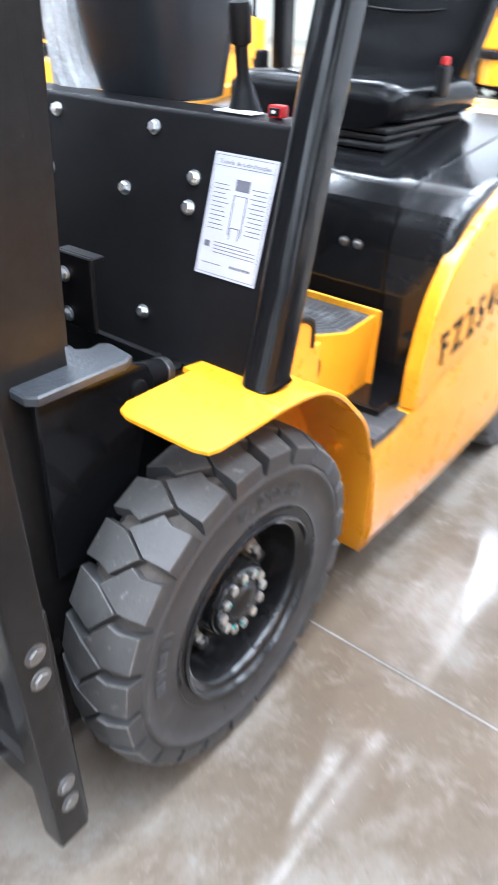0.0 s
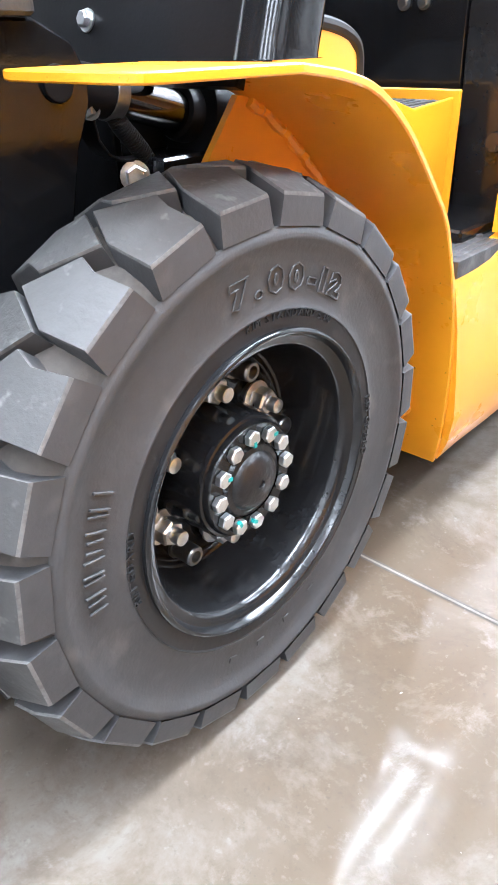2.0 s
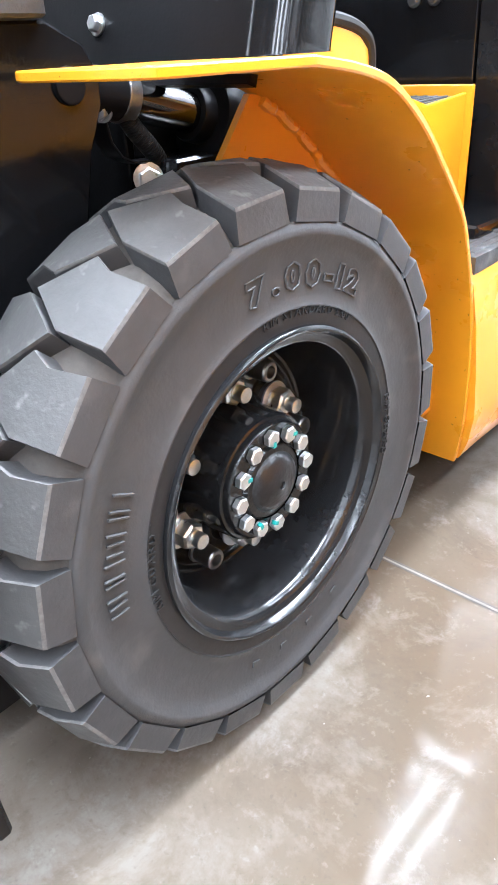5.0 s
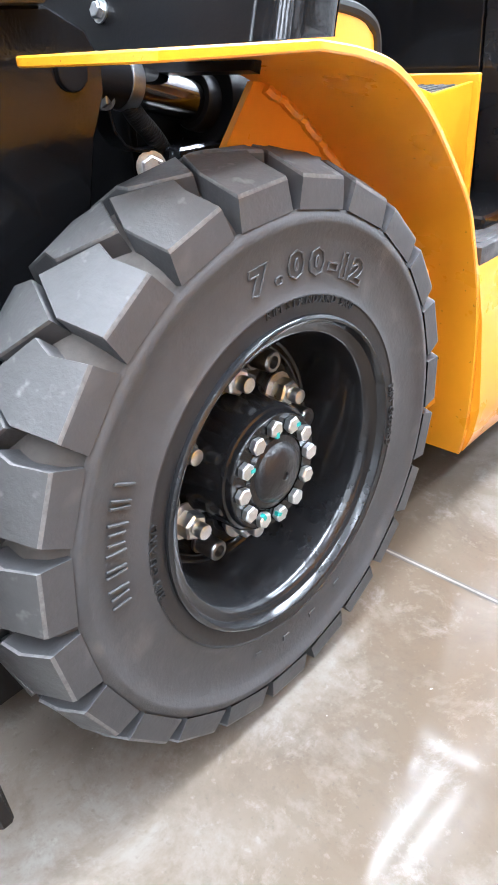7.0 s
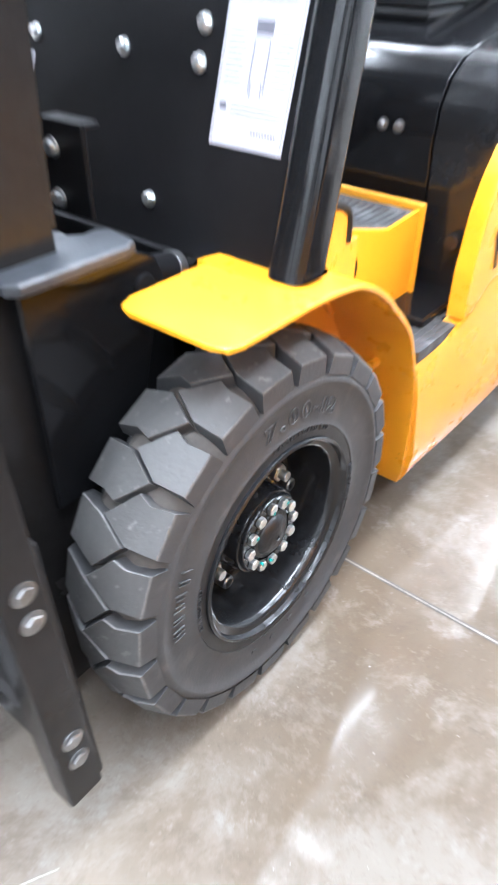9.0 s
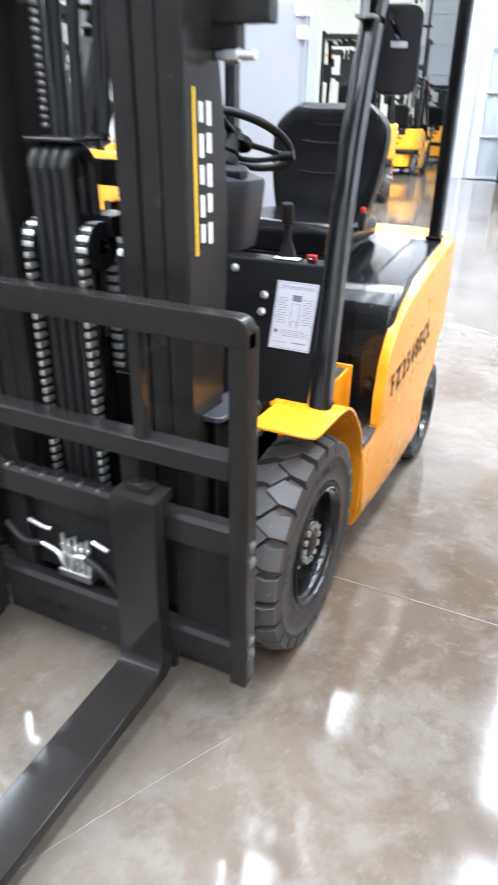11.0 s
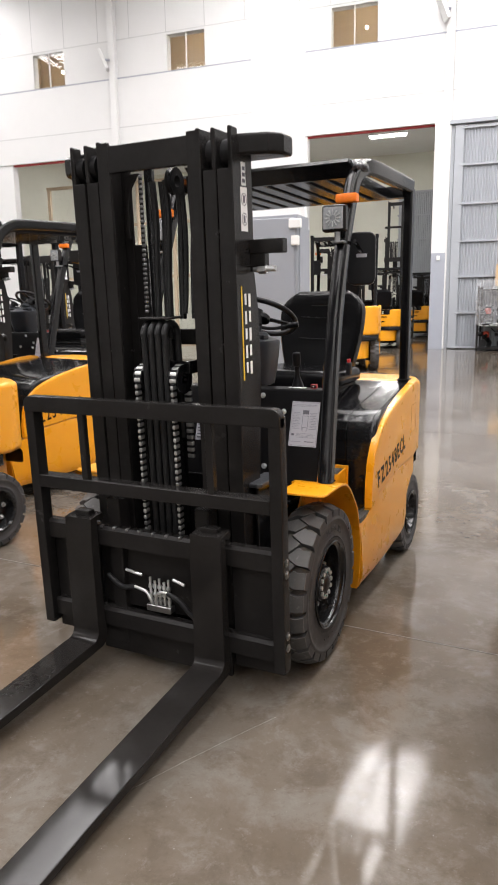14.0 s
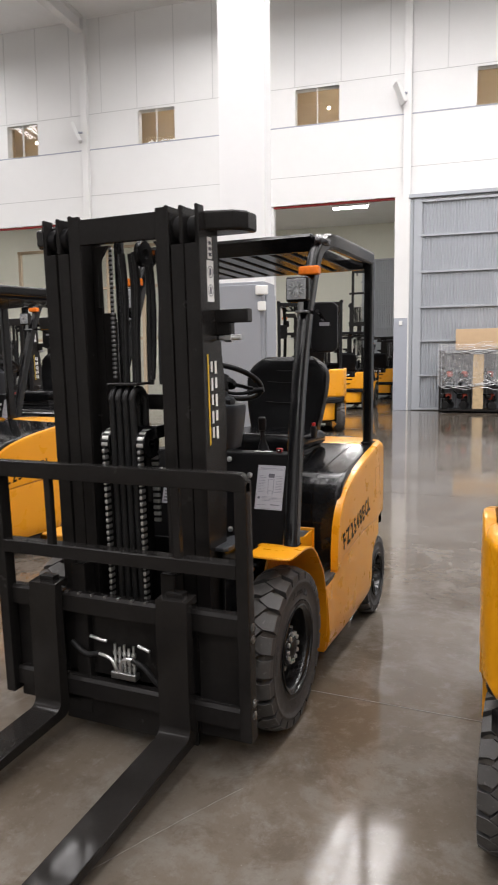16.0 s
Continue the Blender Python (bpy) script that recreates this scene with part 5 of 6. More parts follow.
def build_cab(fl):
    sec = rounded_rect(0.056, 0.074, 0.018, 3)
    for s in (1, -1):
        pts = smooth_path([(0.522, 0.048, 0.675), (0.516, 0.072, 0.736), (0.503, 0.125, 0.87), (0.480, 0.225, 1.14), (0.462, 0.330, 1.42), (0.455, 0.440, 1.70), (0.455, 0.520, 1.88), (0.457, 0.575, 1.975),
                           (0.465, 0.66, 2.032), (0.478, 0.78, 2.048), (0.492, 1.10, 2.052), (0.498, 1.42, 2.058)], 6)
        pts = [Vector((s * p.x, p.y, p.z)) for p in pts]
        bm = tube(pts, 0, section=sec, up=(0, 0.9, -0.3))
        for v in bm.verts:
            if v.co.z < 0.7352:
                f = (0.7352 - v.co.z)
                v.co.z, v.co.y = 0.7352, v.co.y + f * 0.38
        part("guard_pillar", bm, BLACK, fl, "black steel overhead guard pillar and roof rail", sharp=40)
        part("rear_post", tube([(s * 0.487, 1.47, 0.985), (s * 0.490, 1.455, 1.5), (s * 0.495, 1.44, 2.045)], 0, section=rounded_rect(0.05, 0.07, 0.012, 3), up=(0, 1, 0)), BLACK, fl, sharp=40)
        part("post_foot", box(s * 0.487 - 0.035, s * 0.487 + 0.035, 1.43, 1.51, 1.0, 1.012, 0.003, 1), BLACK, fl)
        # work lamp and indicator
        lamp = part("work_lamp", box(s * 0.440 - 0.052, s * 0.440 + 0.052, 0.350, 0.395, 1.735, 1.845, 0.012, 3), BLACK_MATT, fl, "square black LED work lamp", sharp=40)
        part("lamp_lens", box(s * 0.440 - 0.043, s * 0.440 + 0.043, 0.344, 0.352, 1.746, 1.834, 0.003, 2), LENS, lamp, "clear faceted lens")
        b = bmesh.new()
        for k in range(12):
            a = 2 * math.pi * k / 12
            merge(b, box(-0.0025, 0.0025, -0.002, 0.002, 0.012, 0.034), Matrix.Translation((s * 0.440, 0.3425, 1.790)) @ pose(0, 0, 0, 0, math.degrees(a), 0))
        part("lens_ribs", b, STEEL, lamp)
        b = cyl((s * 0.452, 0.37, 1.69), (s * 0.452, 0.37, 1.738), 0.012, 10)
        merge(b, box(s * 0.455 - 0.025, s * 0.455 + 0.025, 0.36, 0.44, 1.690, 1.700, 0.002, 1))
        part("lamp_bracket", b, STEEL_DARK, lamp)
        part("turn_indicator", box(s * 0.462 - 0.048, s * 0.462 + 0.048, 0.445, 0.485, 1.862, 1.900, 0.008, 2), AMBER, fl, "amber indicator lamp", sharp=40)
    # roof
    part("roof_beam", prism([(0.545, 2.045), (0.555, 2.060), (0.60, 2.062), (0.60, 1.985), (0.585, 1.985)], "x", -0.44, 0.44, 0.004, 1), BLACK, fl)
    part("roof_beam", box(-0.47, 0.47, 1.40, 1.46, 2.00, 2.062, 0.006, 2), BLACK, fl)
    for k in range(8):
        x = -0.36 + k * 0.103
        part("roof_bar", box(x - 0.034, x + 0.034, 0.598, 1.41, 1.995, 2.050, 0.004, 1), BLACK, fl)
    # crumpled wrap left on the roof corner
    b = bmesh.new()
    bmesh.ops.create_icosphere(b, subdivisions=3, radius=1)
    for v in b.verts:
        k = 1 + 0.35 * noise.noise(v.co * 2.6) + 0.2 * noise.noise(v.co * 6)
        v.co = Vector((0.466 + v.co.x * 0.036 * k, 0.63 + v.co.y * 0.085 * k, 2.030 + v.co.z * 0.034 * k + 0.1 * v.co.y * 0.085))
    part("wrap_film", b, FILM_DARK, fl, "crumpled clear wrapping film")
    # seat
    cushion = []
    bm = bmesh.new()
    for j in range(29):
        t = j / 28
        y = 0.885 + 0.515 * t
        end = math.sqrt(max(0.0, 1 - abs(2 * t - 1) ** 5))
        hw = 0.268 * (0.86 + 0.14 * end)
        top = 1.052 + 0.062 * end - 0.010 * math.sin(math.pi * t)
        ring = []
        for k in range(44):
            a = 2 * math.pi * k / 44
            ca, sa = math.cos(a), math.sin(a)
            px = hw * math.copysign(abs(ca) ** 0.45, ca) * (1 if sa > -0.2 else 0.96)
            u = px / hw
            if sa >= 0:
                z = 1.040 + (top - 1.040) * sa ** 0.55 * (1 - 0.22 * (1 - u * u) * math.sin(math.pi * t))
            else:
                z = 1.040 - 0.050 * abs(sa) ** 0.5
            z += 0.004 * noise.noise(Vector((px * 9, y * 11, z * 6)))
            ring.append(bm.verts.new((px, y, z)))
        cushion.append(ring)
    for j in range(28):
        for k in range(44):
            bm.faces.new((cushion[j][k], cushion[j][(k + 1) % 44], cushion[j + 1][(k + 1) % 44], cushion[j + 1][k]))
    bm.faces.new(cushion[-1])
    bm.faces.new(cushion[0][::-1])
    seat = part("seat", solid(bm), VINYL, fl,
                "black vinyl driver's seat with red buckle", sharp=70)
    for k in range(4):
        z = 0.928 + k * 0.019
        part("seat_bellows", box(-0.235 - 0.008 * (k % 2), 0.235 + 0.008 * (k % 2), 0.90 - 0.008 * (k % 2), 1.33, z, z + 0.017, 0.007, 2), HOSE, seat)
    bm = bmesh.new()
    rows = []
    for j in range(25):
        t = j / 24
        z = 1.06 + 0.455 * t
        hw = (0.205 + 0.050 * math.sin(math.pi * min(1, t * 1.15) * 0.62)) * (1 - max(0.0, (t - 0.70) / 0.30) ** 2.6 * 0.42)
        yc = 1.395 + 0.085 * t ** 1.4
        th = 0.070 * (1 - max(0.0, (t - 0.82) / 0.18) ** 2 * 0.55) * (1 if j < 24 else 0.3)
        ring = []
        for k in range(36):
            a = 2 * math.pi * k / 36
            ca, sa = math.cos(a), math.sin(a)
            px = hw * math.copysign(abs(ca) ** 0.55, ca)
            py = th * math.copysign(abs(sa) ** 0.7, sa)
            if sa < 0:
                py += 0.030 * (1 - (px / hw) ** 2) * math.sin(math.pi * t) - 0.028 * (abs(px) / hw) ** 4
                py += 0.0012 * math.sin(26 * t) * (1 - (px / hw) ** 2)
            ring.append(bm.verts.new((px, yc + py, z)))
        rows.append(ring)
    for j in range(24):
        for k in range(36):
            bm.faces.new((rows[j][k], rows[j][(k + 1) % 36], rows[j + 1][(k + 1) % 36], rows[j + 1][k]))
    bm.faces.new(rows[-1])
    bm.faces.new(rows[0][::-1])
    part("seat_back", solid(bm), VINYL, seat, sharp=75)
    for z, hw in ((1.24, 0.13), (1.36, 0.12), (1.43, 0.09)):
        y = 1.372 + (z - 1.2) * 0.19
        part("seat_seam", tube([(hw * t, y - 0.006 - 0.004 * (1 - t * t), z + 0.008 * t * t) for t in [k / 8 - 1 for k in range(17)]], 0.0035, 6), PLASTIC, seat)
    part("seat_base", box(-0.20, 0.20, 0.93, 1.36, 0.925, 0.945, 0.004, 1), BLACK, seat)
    for s in (1, -1):
        b = box(s * 0.281 - 0.013, s * 0.281 + 0.013, 1.055, 1.10, 1.06, 1.132, 0.010, 2)
        part("belt_stalk", b, PLASTIC, seat)
    part("belt_buckle", box(0.274, 0.290, 1.060, 1.086, 1.130, 1.150, 0.005, 2), RED, seat, "red belt buckle")
    # steering
    cov = bmesh.new()
    rows = []
    for z, hx, hy, cy in ((1.085, 0.092, 0.085, 0.330), (1.090, 0.104, 0.096, 0.328), (1.15, 0.116, 0.108, 0.322), (1.22, 0.126, 0.118, 0.318), (1.272, 0.131, 0.123, 0.316), (1.286, 0.128, 0.120, 0.316), (1.292, 0.112, 0.104, 0.318),
                          (1.300, 0.088, 0.082, 0.325), (1.318, 0.070, 0.066, 0.335), (1.322, 0.050, 0.050, 0.340)):
        ring = []
        for k in range(40):
            a = 2 * math.pi * k / 40
            ca, sa = math.cos(a), math.sin(a)
            ring.append(cov.verts.new((0.055 + hx * math.copysign(abs(ca) ** 0.62, ca), cy + hy * math.copysign(abs(sa) ** 0.62, sa), z)))
        rows.append(ring)
    for j in range(len(rows) - 1):
        for k in range(40):
            cov.faces.new((rows[j][k], rows[j][(k + 1) % 40], rows[j + 1][(k + 1) % 40], rows[j + 1][k]))
    cov.faces.new(rows[-1])
    cov.faces.new(rows[0][::-1])
    col = part("steering_column", solid(cov), GREY_PLASTIC, fl, "dark grey moulded steering column cover", sharp=40)
    part("column_collar", cyl((0.05, 0.350, 1.318), (0.05, 0.362, 1.345), 0.048, 24, bev=0.006), GREY_PLASTIC, col)
    part("gauge", box(0.10, 0.165, 0.245, 0.300, 1.290, 1.312, 0.006, 2), PLASTIC, col, "small black gauge")
    part("column_foot", cyl((0.02, 0.30, 0.64), (0.02, 0.33, 1.11), 0.055, 20), PLASTIC, col)
    part("column_neck", lathe([(0, 0.042), (0.03, 0.046), (0.05, 0.034), (0.06, 0.040), (0.09, 0.034), (0.13, 0.030)], 24, "z"), PLASTIC, col).matrix_local = aim((0.045, 0.365, 1.30), (0.03, 0.42, 0.9))
    sw = part("steering_wheel", tube([(0.165 * math.cos(a), 0.165 * math.sin(a), 0) for a in [2 * math.pi * k / 40 for k in range(40)]], 0.0125, 12, closed=True), PLASTIC, fl,
              "black steering wheel with three spokes", sharp=60)
    sw.matrix_local = aim((0.06, 0.440, 1.385), (0.02, 0.50, 0.86))
    sp = lathe([(-0.015, 0.045), (0.004, 0.045), (0.012, 0.036), (0.014, 0.0)], 24, "z")
    for a in (90, 210, 330):
        merge(sp, box(0.03, 0.155, -0.014, 0.014, -0.006, 0.004, 0.003, 1), pose(0, 0, 0, 0, 0, a))
    part("spokes", sp, PLASTIC, sw)
    lv = tube(smooth_path([(0.06, 0.40, 1.34), (0.15, 0.39, 1.335), (0.24, 0.40, 1.35)]), 0.008, 10)
    merge(lv, cyl((0.215, 0.398, 1.347), (0.262, 0.405, 1.353), 0.013, 12, bev=0.003))
    part("column_lever", lv, PLASTIC, col)
    b = lathe([(0.0, 0.030), (0.012, 0.026), (0.04, 0.017), (0.06, 0.010), (0.10, 0.010), (0.105, 0.0165), (0.15, 0.0175), (0.158, 0.0150), (0.160, 0.0)], 20, "z")
    lv = part("control_lever", b, PLASTIC, fl, "black control lever in a rubber boot")
    lv.matrix_local = aim((0.325, 0.240, 1.085), (0.03, -0.18, 0.98))
    # film-wrapped lever standing behind the cowl
    b = bmesh.new()
    rows = []
    for j in range(27):
        t = j / 26
        z = 1.092 + 0.255 * t
        cx = -0.118 - 0.012 * t + 0.022 * (1 - t) ** 6
        hw = 0.040 + 0.020 * (1 - t) ** 5 - 0.006 * t ** 4
        ring = []
        for k in range(28):
            a = 2 * math.pi * k / 28
            q = 1 + 0.16 * noise.noise((2.4 * math.cos(a), 2.4 * math.sin(a), 3 * t)) + 0.14 * math.sin(9 * a + 2 * t)
            ring.append(b.verts.new((cx + hw * q * math.cos(a), 0.25 + 0.024 * q * math.sin(a), z)))
        rows.append(ring)
    for j in range(26):
        for k in range(28):
            b.faces.new((rows[j][k], rows[j][(k + 1) % 28], rows[j + 1][(k + 1) % 28], rows[j + 1][k]))
    b.faces.new(rows[-1])
    b.faces.new(rows[0][::-1])
    part("wrapped_lever", solid(b), FILM, fl, "lever wrapped in crumpled clear film")
    # mirror on an arm behind the front pillar
    b = prism([(x, y) for x, y in rounded_rect(0.128, 0.235, 0.034, 5)], "z", -0.018, 0.018, 0.008, 3)
    mir = part("rear_view_mirror", b, PLASTIC, fl, "black rounded mirror back with a small label", sharp=45)
    mir.matrix_local = pose(0.470, 0.660, 1.640, 90, 0, 12)
    part("mirror_label", box(-0.022, 0.026, 0.006, 0.022, 0.0182, 0.0190), PAPER, mir, "small white label", smooth=False)
    part("mirror_arm", tube(smooth_path([(0.0, 0.03, 0.01), (-0.004, 0.04, 0.08), (-0.010, 0.055, 0.15), (-0.012, 0.06, 0.215)]), 0.008, 10), BLACK, mir)
    sw2 = part("stop_switch", box(0.399, 0.425, 0.200, 0.220, 1.093, 1.111, 0.003, 2), RED, fl, "red framed rocker switch")
    part("rocker", box(0.402, 0.422, 0.1985, 0.202, 1.096, 1.108, 0.001, 1), PLASTIC, sw2, "black rocker")
    part("rocker_mark", box(0.409, 0.415, 0.1975, 0.1987, 1.100, 1.104), WHITE_VINYL, sw2, "white mark", smooth=False)


def forklift():
    fl = thing("forklift", "yellow and black electric counterbalance forklift parked on polished concrete", "forklift", "forklifts")
    build_mast(fl)
    build_carriage(fl)
    build_front(fl)
    build_chassis(fl)
    build_cab(fl)
    for s in (1, -1):
        front_wheel(fl, s)
        rear_wheel(fl, s)
    return fl


# ---------------------------------------------------------------- hall
WALL = Matrix.Translation((-3.0, 20.1, 0)) @ pose(0, 0, 0, 0, 0, 6.4)      # x runs along the wall, y away from the hall


def setting(name, bm, material, label, category, m=None, smooth=False):
    ob = part(name, bm, material, None, smooth=smooth)
    if m is not None:
        ob.matrix_world = m
    return tagged(ob, label, category, kind="structure")


def on_wall(name, bm, material, parent=None, label=""):
    ob = part(name, bm, material, parent, label, smooth=False)
    if parent is None:
        ob.matrix_world = WALL
    return ob


def window(x0, x1, z0, z1, name):
    """A small sliding window high in the wall, with the lit room behind it."""
    win = on_wall(name, box(x0 - 0.03, x1 + 0.03, 0.02, 0.10, z0 - 0.03, z0, 0.004, 1), GREY_PAINT)
    tagged(win, "small sliding window into a lit office", "window", kind="structure")
    for a, b, c, d in ((x0 - 0.03, x1 + 0.03, z1, z1 + 0.03), (x0 - 0.03, x0, z0, z1), (x1, x1 + 0.03, z0, z1), ((x0 + x1) / 2 - 0.012, (x0 + x1) / 2 + 0.012, z0, z1)):
        part("window_frame", box(a, b, 0.02, 0.10, c, d, 0.003, 1), WHITE_WALL, win, smooth=False)
    for a, b in ((x0, (x0 + x1) / 2 - 0.012), ((x0 + x1) / 2 + 0.012, x1)):
        pane = part("pane", box(a, b, 0.05, 0.056, z0, z1), CLEAR, win, smooth=False)
        pane.visible_shadow = False
    room = on_wall("office_room", box(x0 - 1.2, x1 + 1.2, 2.2, 2.3, z0 - 1.0, z1 + 1.2), BROWN_BOARD)
    tagged(room, "brown boarded office seen through a window", "room", kind="structure")
    for a, b, c, d, e, f in ((x0 - 1.2, x1 + 1.2, 0.32, 2.2, z1 + 1.1, z1 + 1.2), (x0 - 1.2, x1 + 1.2, 0.32, 2.2, z0 - 1.0, z0 - 0.9), (x0 - 1.3, x0 - 1.2, 0.32, 2.3, z0 - 1, z1 + 1.2),
                             (x1 + 1.2, x1 + 1.3, 0.32, 2.3, z0 - 1, z1 + 1.2)):
        part("room_side", box(a, b, c, d, e, f), BROWN_BOARD, room, smooth=False)
    # unseen glowing panel, added to brighten the office behind the window
    part("office_panel_lamp", box((x0 + x1) / 2 - 0.5, (x0 + x1) / 2 + 0.5, 0.36, 1.16, z1 + 1.04, z1 + 1.09), ROOM_GLOW, room, "unseen glowing panel added to brighten the room", smooth=False)
    if name in ("window_1", "window_3"):
        part("office_bulb", lathe([(-0.06, 0.0), (-0.045, 0.04), (0, 0.06), (0.045, 0.04), (0.06, 0)], 16, "z"), ROOM_GLOW, room, "lit round lamp").matrix_local = pose((x0 + x1) / 2 + (0.16 if name == "window_3" else -0.2), 1.2, z1 - 0.25)
    return win


def build_hall():
    fl = setting("floor", box(-42, 34, -24, 62, -0.3, 0.0), CONCRETE, "polished mottled grey and tan concrete hall floor", "floor")
    for x0, x1, y0, y1 in ((-14, 12, 0.3130, 0.3170), (-14, 12, 5.31, 5.317), (-14, 12, 10.31, 10.317), (3.0, 3.007, -12, 18)):
        part("floor_joint", box(x0, x1, y0, y1, -0.004, 0.0006), JOINT, fl, smooth=False)
        if x1 - x0 > 1:
            for k in (-1, 1):
                e = (y0 + y1) / 2 + k * 0.0042
                part("joint_edge", box(x0, x1, e - 0.0018, e + 0.0018, -0.004, 0.0004), JOINT_EDGE, fl, smooth=False)
    for x, y, ln, a in ((0.40, -0.76, 0.63, 64),):
        ob = part("scratch", tube([(-ln / 2 + ln * t, 0.012 * math.sin(2.2 * t) + 0.002 * noise.noise((9 * t, 0, 0)), -0.0004) for t in [i / 40 for i in range(41)]], 0.0009, 5), SCRATCH, fl)
        ob.matrix_local = pose(x, y, 0.0, 0, 0, a)
    # upper wall, cut round the windows
    wins = ((-14.39, -13.10), (-9.07, -7.70), (-3.46, -2.03), (2.15, 3.55), (7.8, 9.2))
    z0, z1 = 9.175, 10.33
    edges = [-34.0] + [v for w in wins for v in w] + [22.0]
    for i in range(0, len(edges), 2):
        setting("wall_north", box(edges[i], edges[i + 1], 0.0, 0.3, z0, z1), WHITE_WALL, "white panelled hall wall between windows", "wall", WALL)
    up = setting("wall_north", box(-34, 22, 0.0, 0.3, z1, 13.6), WHITE_WALL, "white panelled upper hall wall", "wall", WALL)
    band = setting("wall_north", box(-34, 22, -0.05, 0.3, 6.72, z0), WHITE_WALL, "white plain band of hall wall above tall openings", "wall", WALL)
    for a, b in ((-8.0, -4.22), (-34, -15.6)):
        setting("wall_north", box(a, b, 0.0, 0.3, 0, 6.72), WHITE_WALL, "white hall wall between tall openings", "wall", WALL)
    setting("wall_north", box(0.22, 22, 0.06, 0.36, 0, 6.72), WHITE_WALL, "white hall wall behind a sliding door", "wall", WALL)
    for i, w in enumerate(wins):
        window(w[0], w[1], z0 + 0.015, z1, "window_%d" % (i + 1))
    # panel joints
    for x in (-15.7, -14.39, -13.06, -11.69, -10.47, -9.09, -7.69, -6.3, -4.9, -3.48, -1.97, -0.43, 1.3, 2.8, 4.2):
        part("panel_joint", box(x - 0.010, x + 0.010, -0.004, 0.002, z1 + 0.09, 13.6), WALL_SEAM, up, smooth=False)
    part("panel_joint", box(-34, 22, -0.006, 0.002, z1 + 0.07, z1 + 0.09), WALL_SEAM, up, smooth=False)
    part("ledge_shadow_gap", box(-34, 22, -0.058, -0.045, z0 - 0.012, z0 + 0.03), GREY_PAINT, band, smooth=False)
    part("panel_joint", box(-34, 22, -0.056, -0.048, 7.59, 7.61), WALL_SEAM, band, smooth=False)
    # pilasters, with their flood lamps
    for x in (-11.08, 0.13, 11.4):
        setting("pilaster", box(x - 0.12, x + 0.12, -0.22, 0.0 if x < 0 else 0.058, 0, 13.6, 0.01, 1), WHITE_WALL, "white steel pilaster on the hall wall", "column", WALL)
        lamp = thing("flood_lamp", "grey flood lamp fixed to a white pilaster", "lamp", "flood lamps on the wall", m=WALL @ pose(x - 0.22, -0.36, 9.72, 0, 0, -68))
        part("lamp_body", box(-0.19, 0.19, -0.06, 0.06, -0.33, 0.33, 0.02, 2, pose(0, 0, 0, 24)), WHITE_WALL, lamp)
        part("bracket", box(-0.03, 0.03, 0.04, 0.22, -0.03, 0.03, 0.005, 1), GREY_PAINT, lamp)
    # door post: white above, grey below
    setting("door_post", box(-0.22, 0.20, -0.24, -0.222, 2.93, 6.72, 0, 1), WHITE_WALL, "white painted door post", "post", WALL)
    setting("door_post", box(-0.22, 0.20, -0.24, -0.05, 0, 2.93, 0.005, 1), GREY_PAINT, "grey painted foot of a door post", "post", WALL)
    sw = thing("wall_switch", "small white switch box on a grey post", "switch", m=WALL @ pose(0.0, -0.25, 2.78))
    part("switch_box", box(-0.05, 0.05, -0.03, 0.008, -0.07, 0.07, 0.01, 2), WHITE_VINYL, sw)
    # red beams at the openings
    for a, b in ((-4.22, -0.22), (-15.6, -8.0)):
        setting("lintel", box(a, b, 0.05, 0.20, 6.672, 6.717), RED_BEAM, "red painted steel lintel over an opening", "beam", WALL)
    # corrugated sliding door
    door = thing("sliding_door", "large closed grey corrugated steel sliding door", "door", kind="structure", m=WALL)
    n = 110
    pts = []
    for i in range(n):
        x = 0.62 + i * 0.085
        pts += [(x, -0.10), (x + 0.030, -0.10), (x + 0.042, -0.135), (x + 0.073, -0.135)]
    pts += [(0.62 + n * 0.085, -0.10), (0.62 + n * 0.085, -0.06), (0.62, -0.06)]
    part("door_sheet", prism(pts, "z", 0.03, 6.55), GREY_DOOR, door, smooth=False)
    for z in (0.06, 1.12, 2.21, 3.26, 4.35, 5.46, 6.50):
        b = box(0.55, 10.0, -0.20, -0.136, z - 0.035, z + 0.035, 0.004, 1)
        part("door_rail", b, GREY_DOOR, door, smooth=False)
    part("door_stile", box(0.36, 0.62, -0.19, -0.06, 0.02, 6.60, 0.006, 1), GREY_DOOR, door, smooth=False)
    part("door_stile", box(0.225, 0.35, -0.14, -0.06, 0.0, 6.64, 0.006, 1), GREY_DOOR, door, smooth=False)
    part("door_track", box(0.2, 10.2, -0.26, -0.06, 6.605, 6.715, 0.006, 1), GREY_DOOR, door, smooth=False)
    # glazed partition in the far opening
    gp = thing("glazed_partition", "brown framed glass office partition", "partition", kind="structure", m=WALL)
    for x in (-15.5, -14.2, -12.9, -11.5, -10.0, -8.2):
        part("mullion", box(x - 0.06, x + 0.06, 2.0, 2.12, 0, 6.2), BROWN_BOARD, gp, smooth=False)
    for z in (0.05, 2.6, 4.6, 6.15):
        part("transom", box(-15.6, -8.0, 2.005, 2.115, z - 0.05, z + 0.05), BROWN_BOARD, gp, smooth=False)
    pane = part("pane", box(-15.6, -8.0, 2.05, 2.06, 0.1, 6.1), CLEAR, gp, smooth=False)
    pane.visible_shadow = False
    # second hall behind the openings
    setting("wall_far", box(-34, 10, 12.0, 12.3, 0, 9.5), CREAM_WALL, "cream far wall of the second hall", "wall", WALL)
    setting("wall_far", box(0.4, 0.7, 0.4, 12.0, 0, 9.5), CREAM_WALL, "cream side wall of the second hall", "wall", WALL)
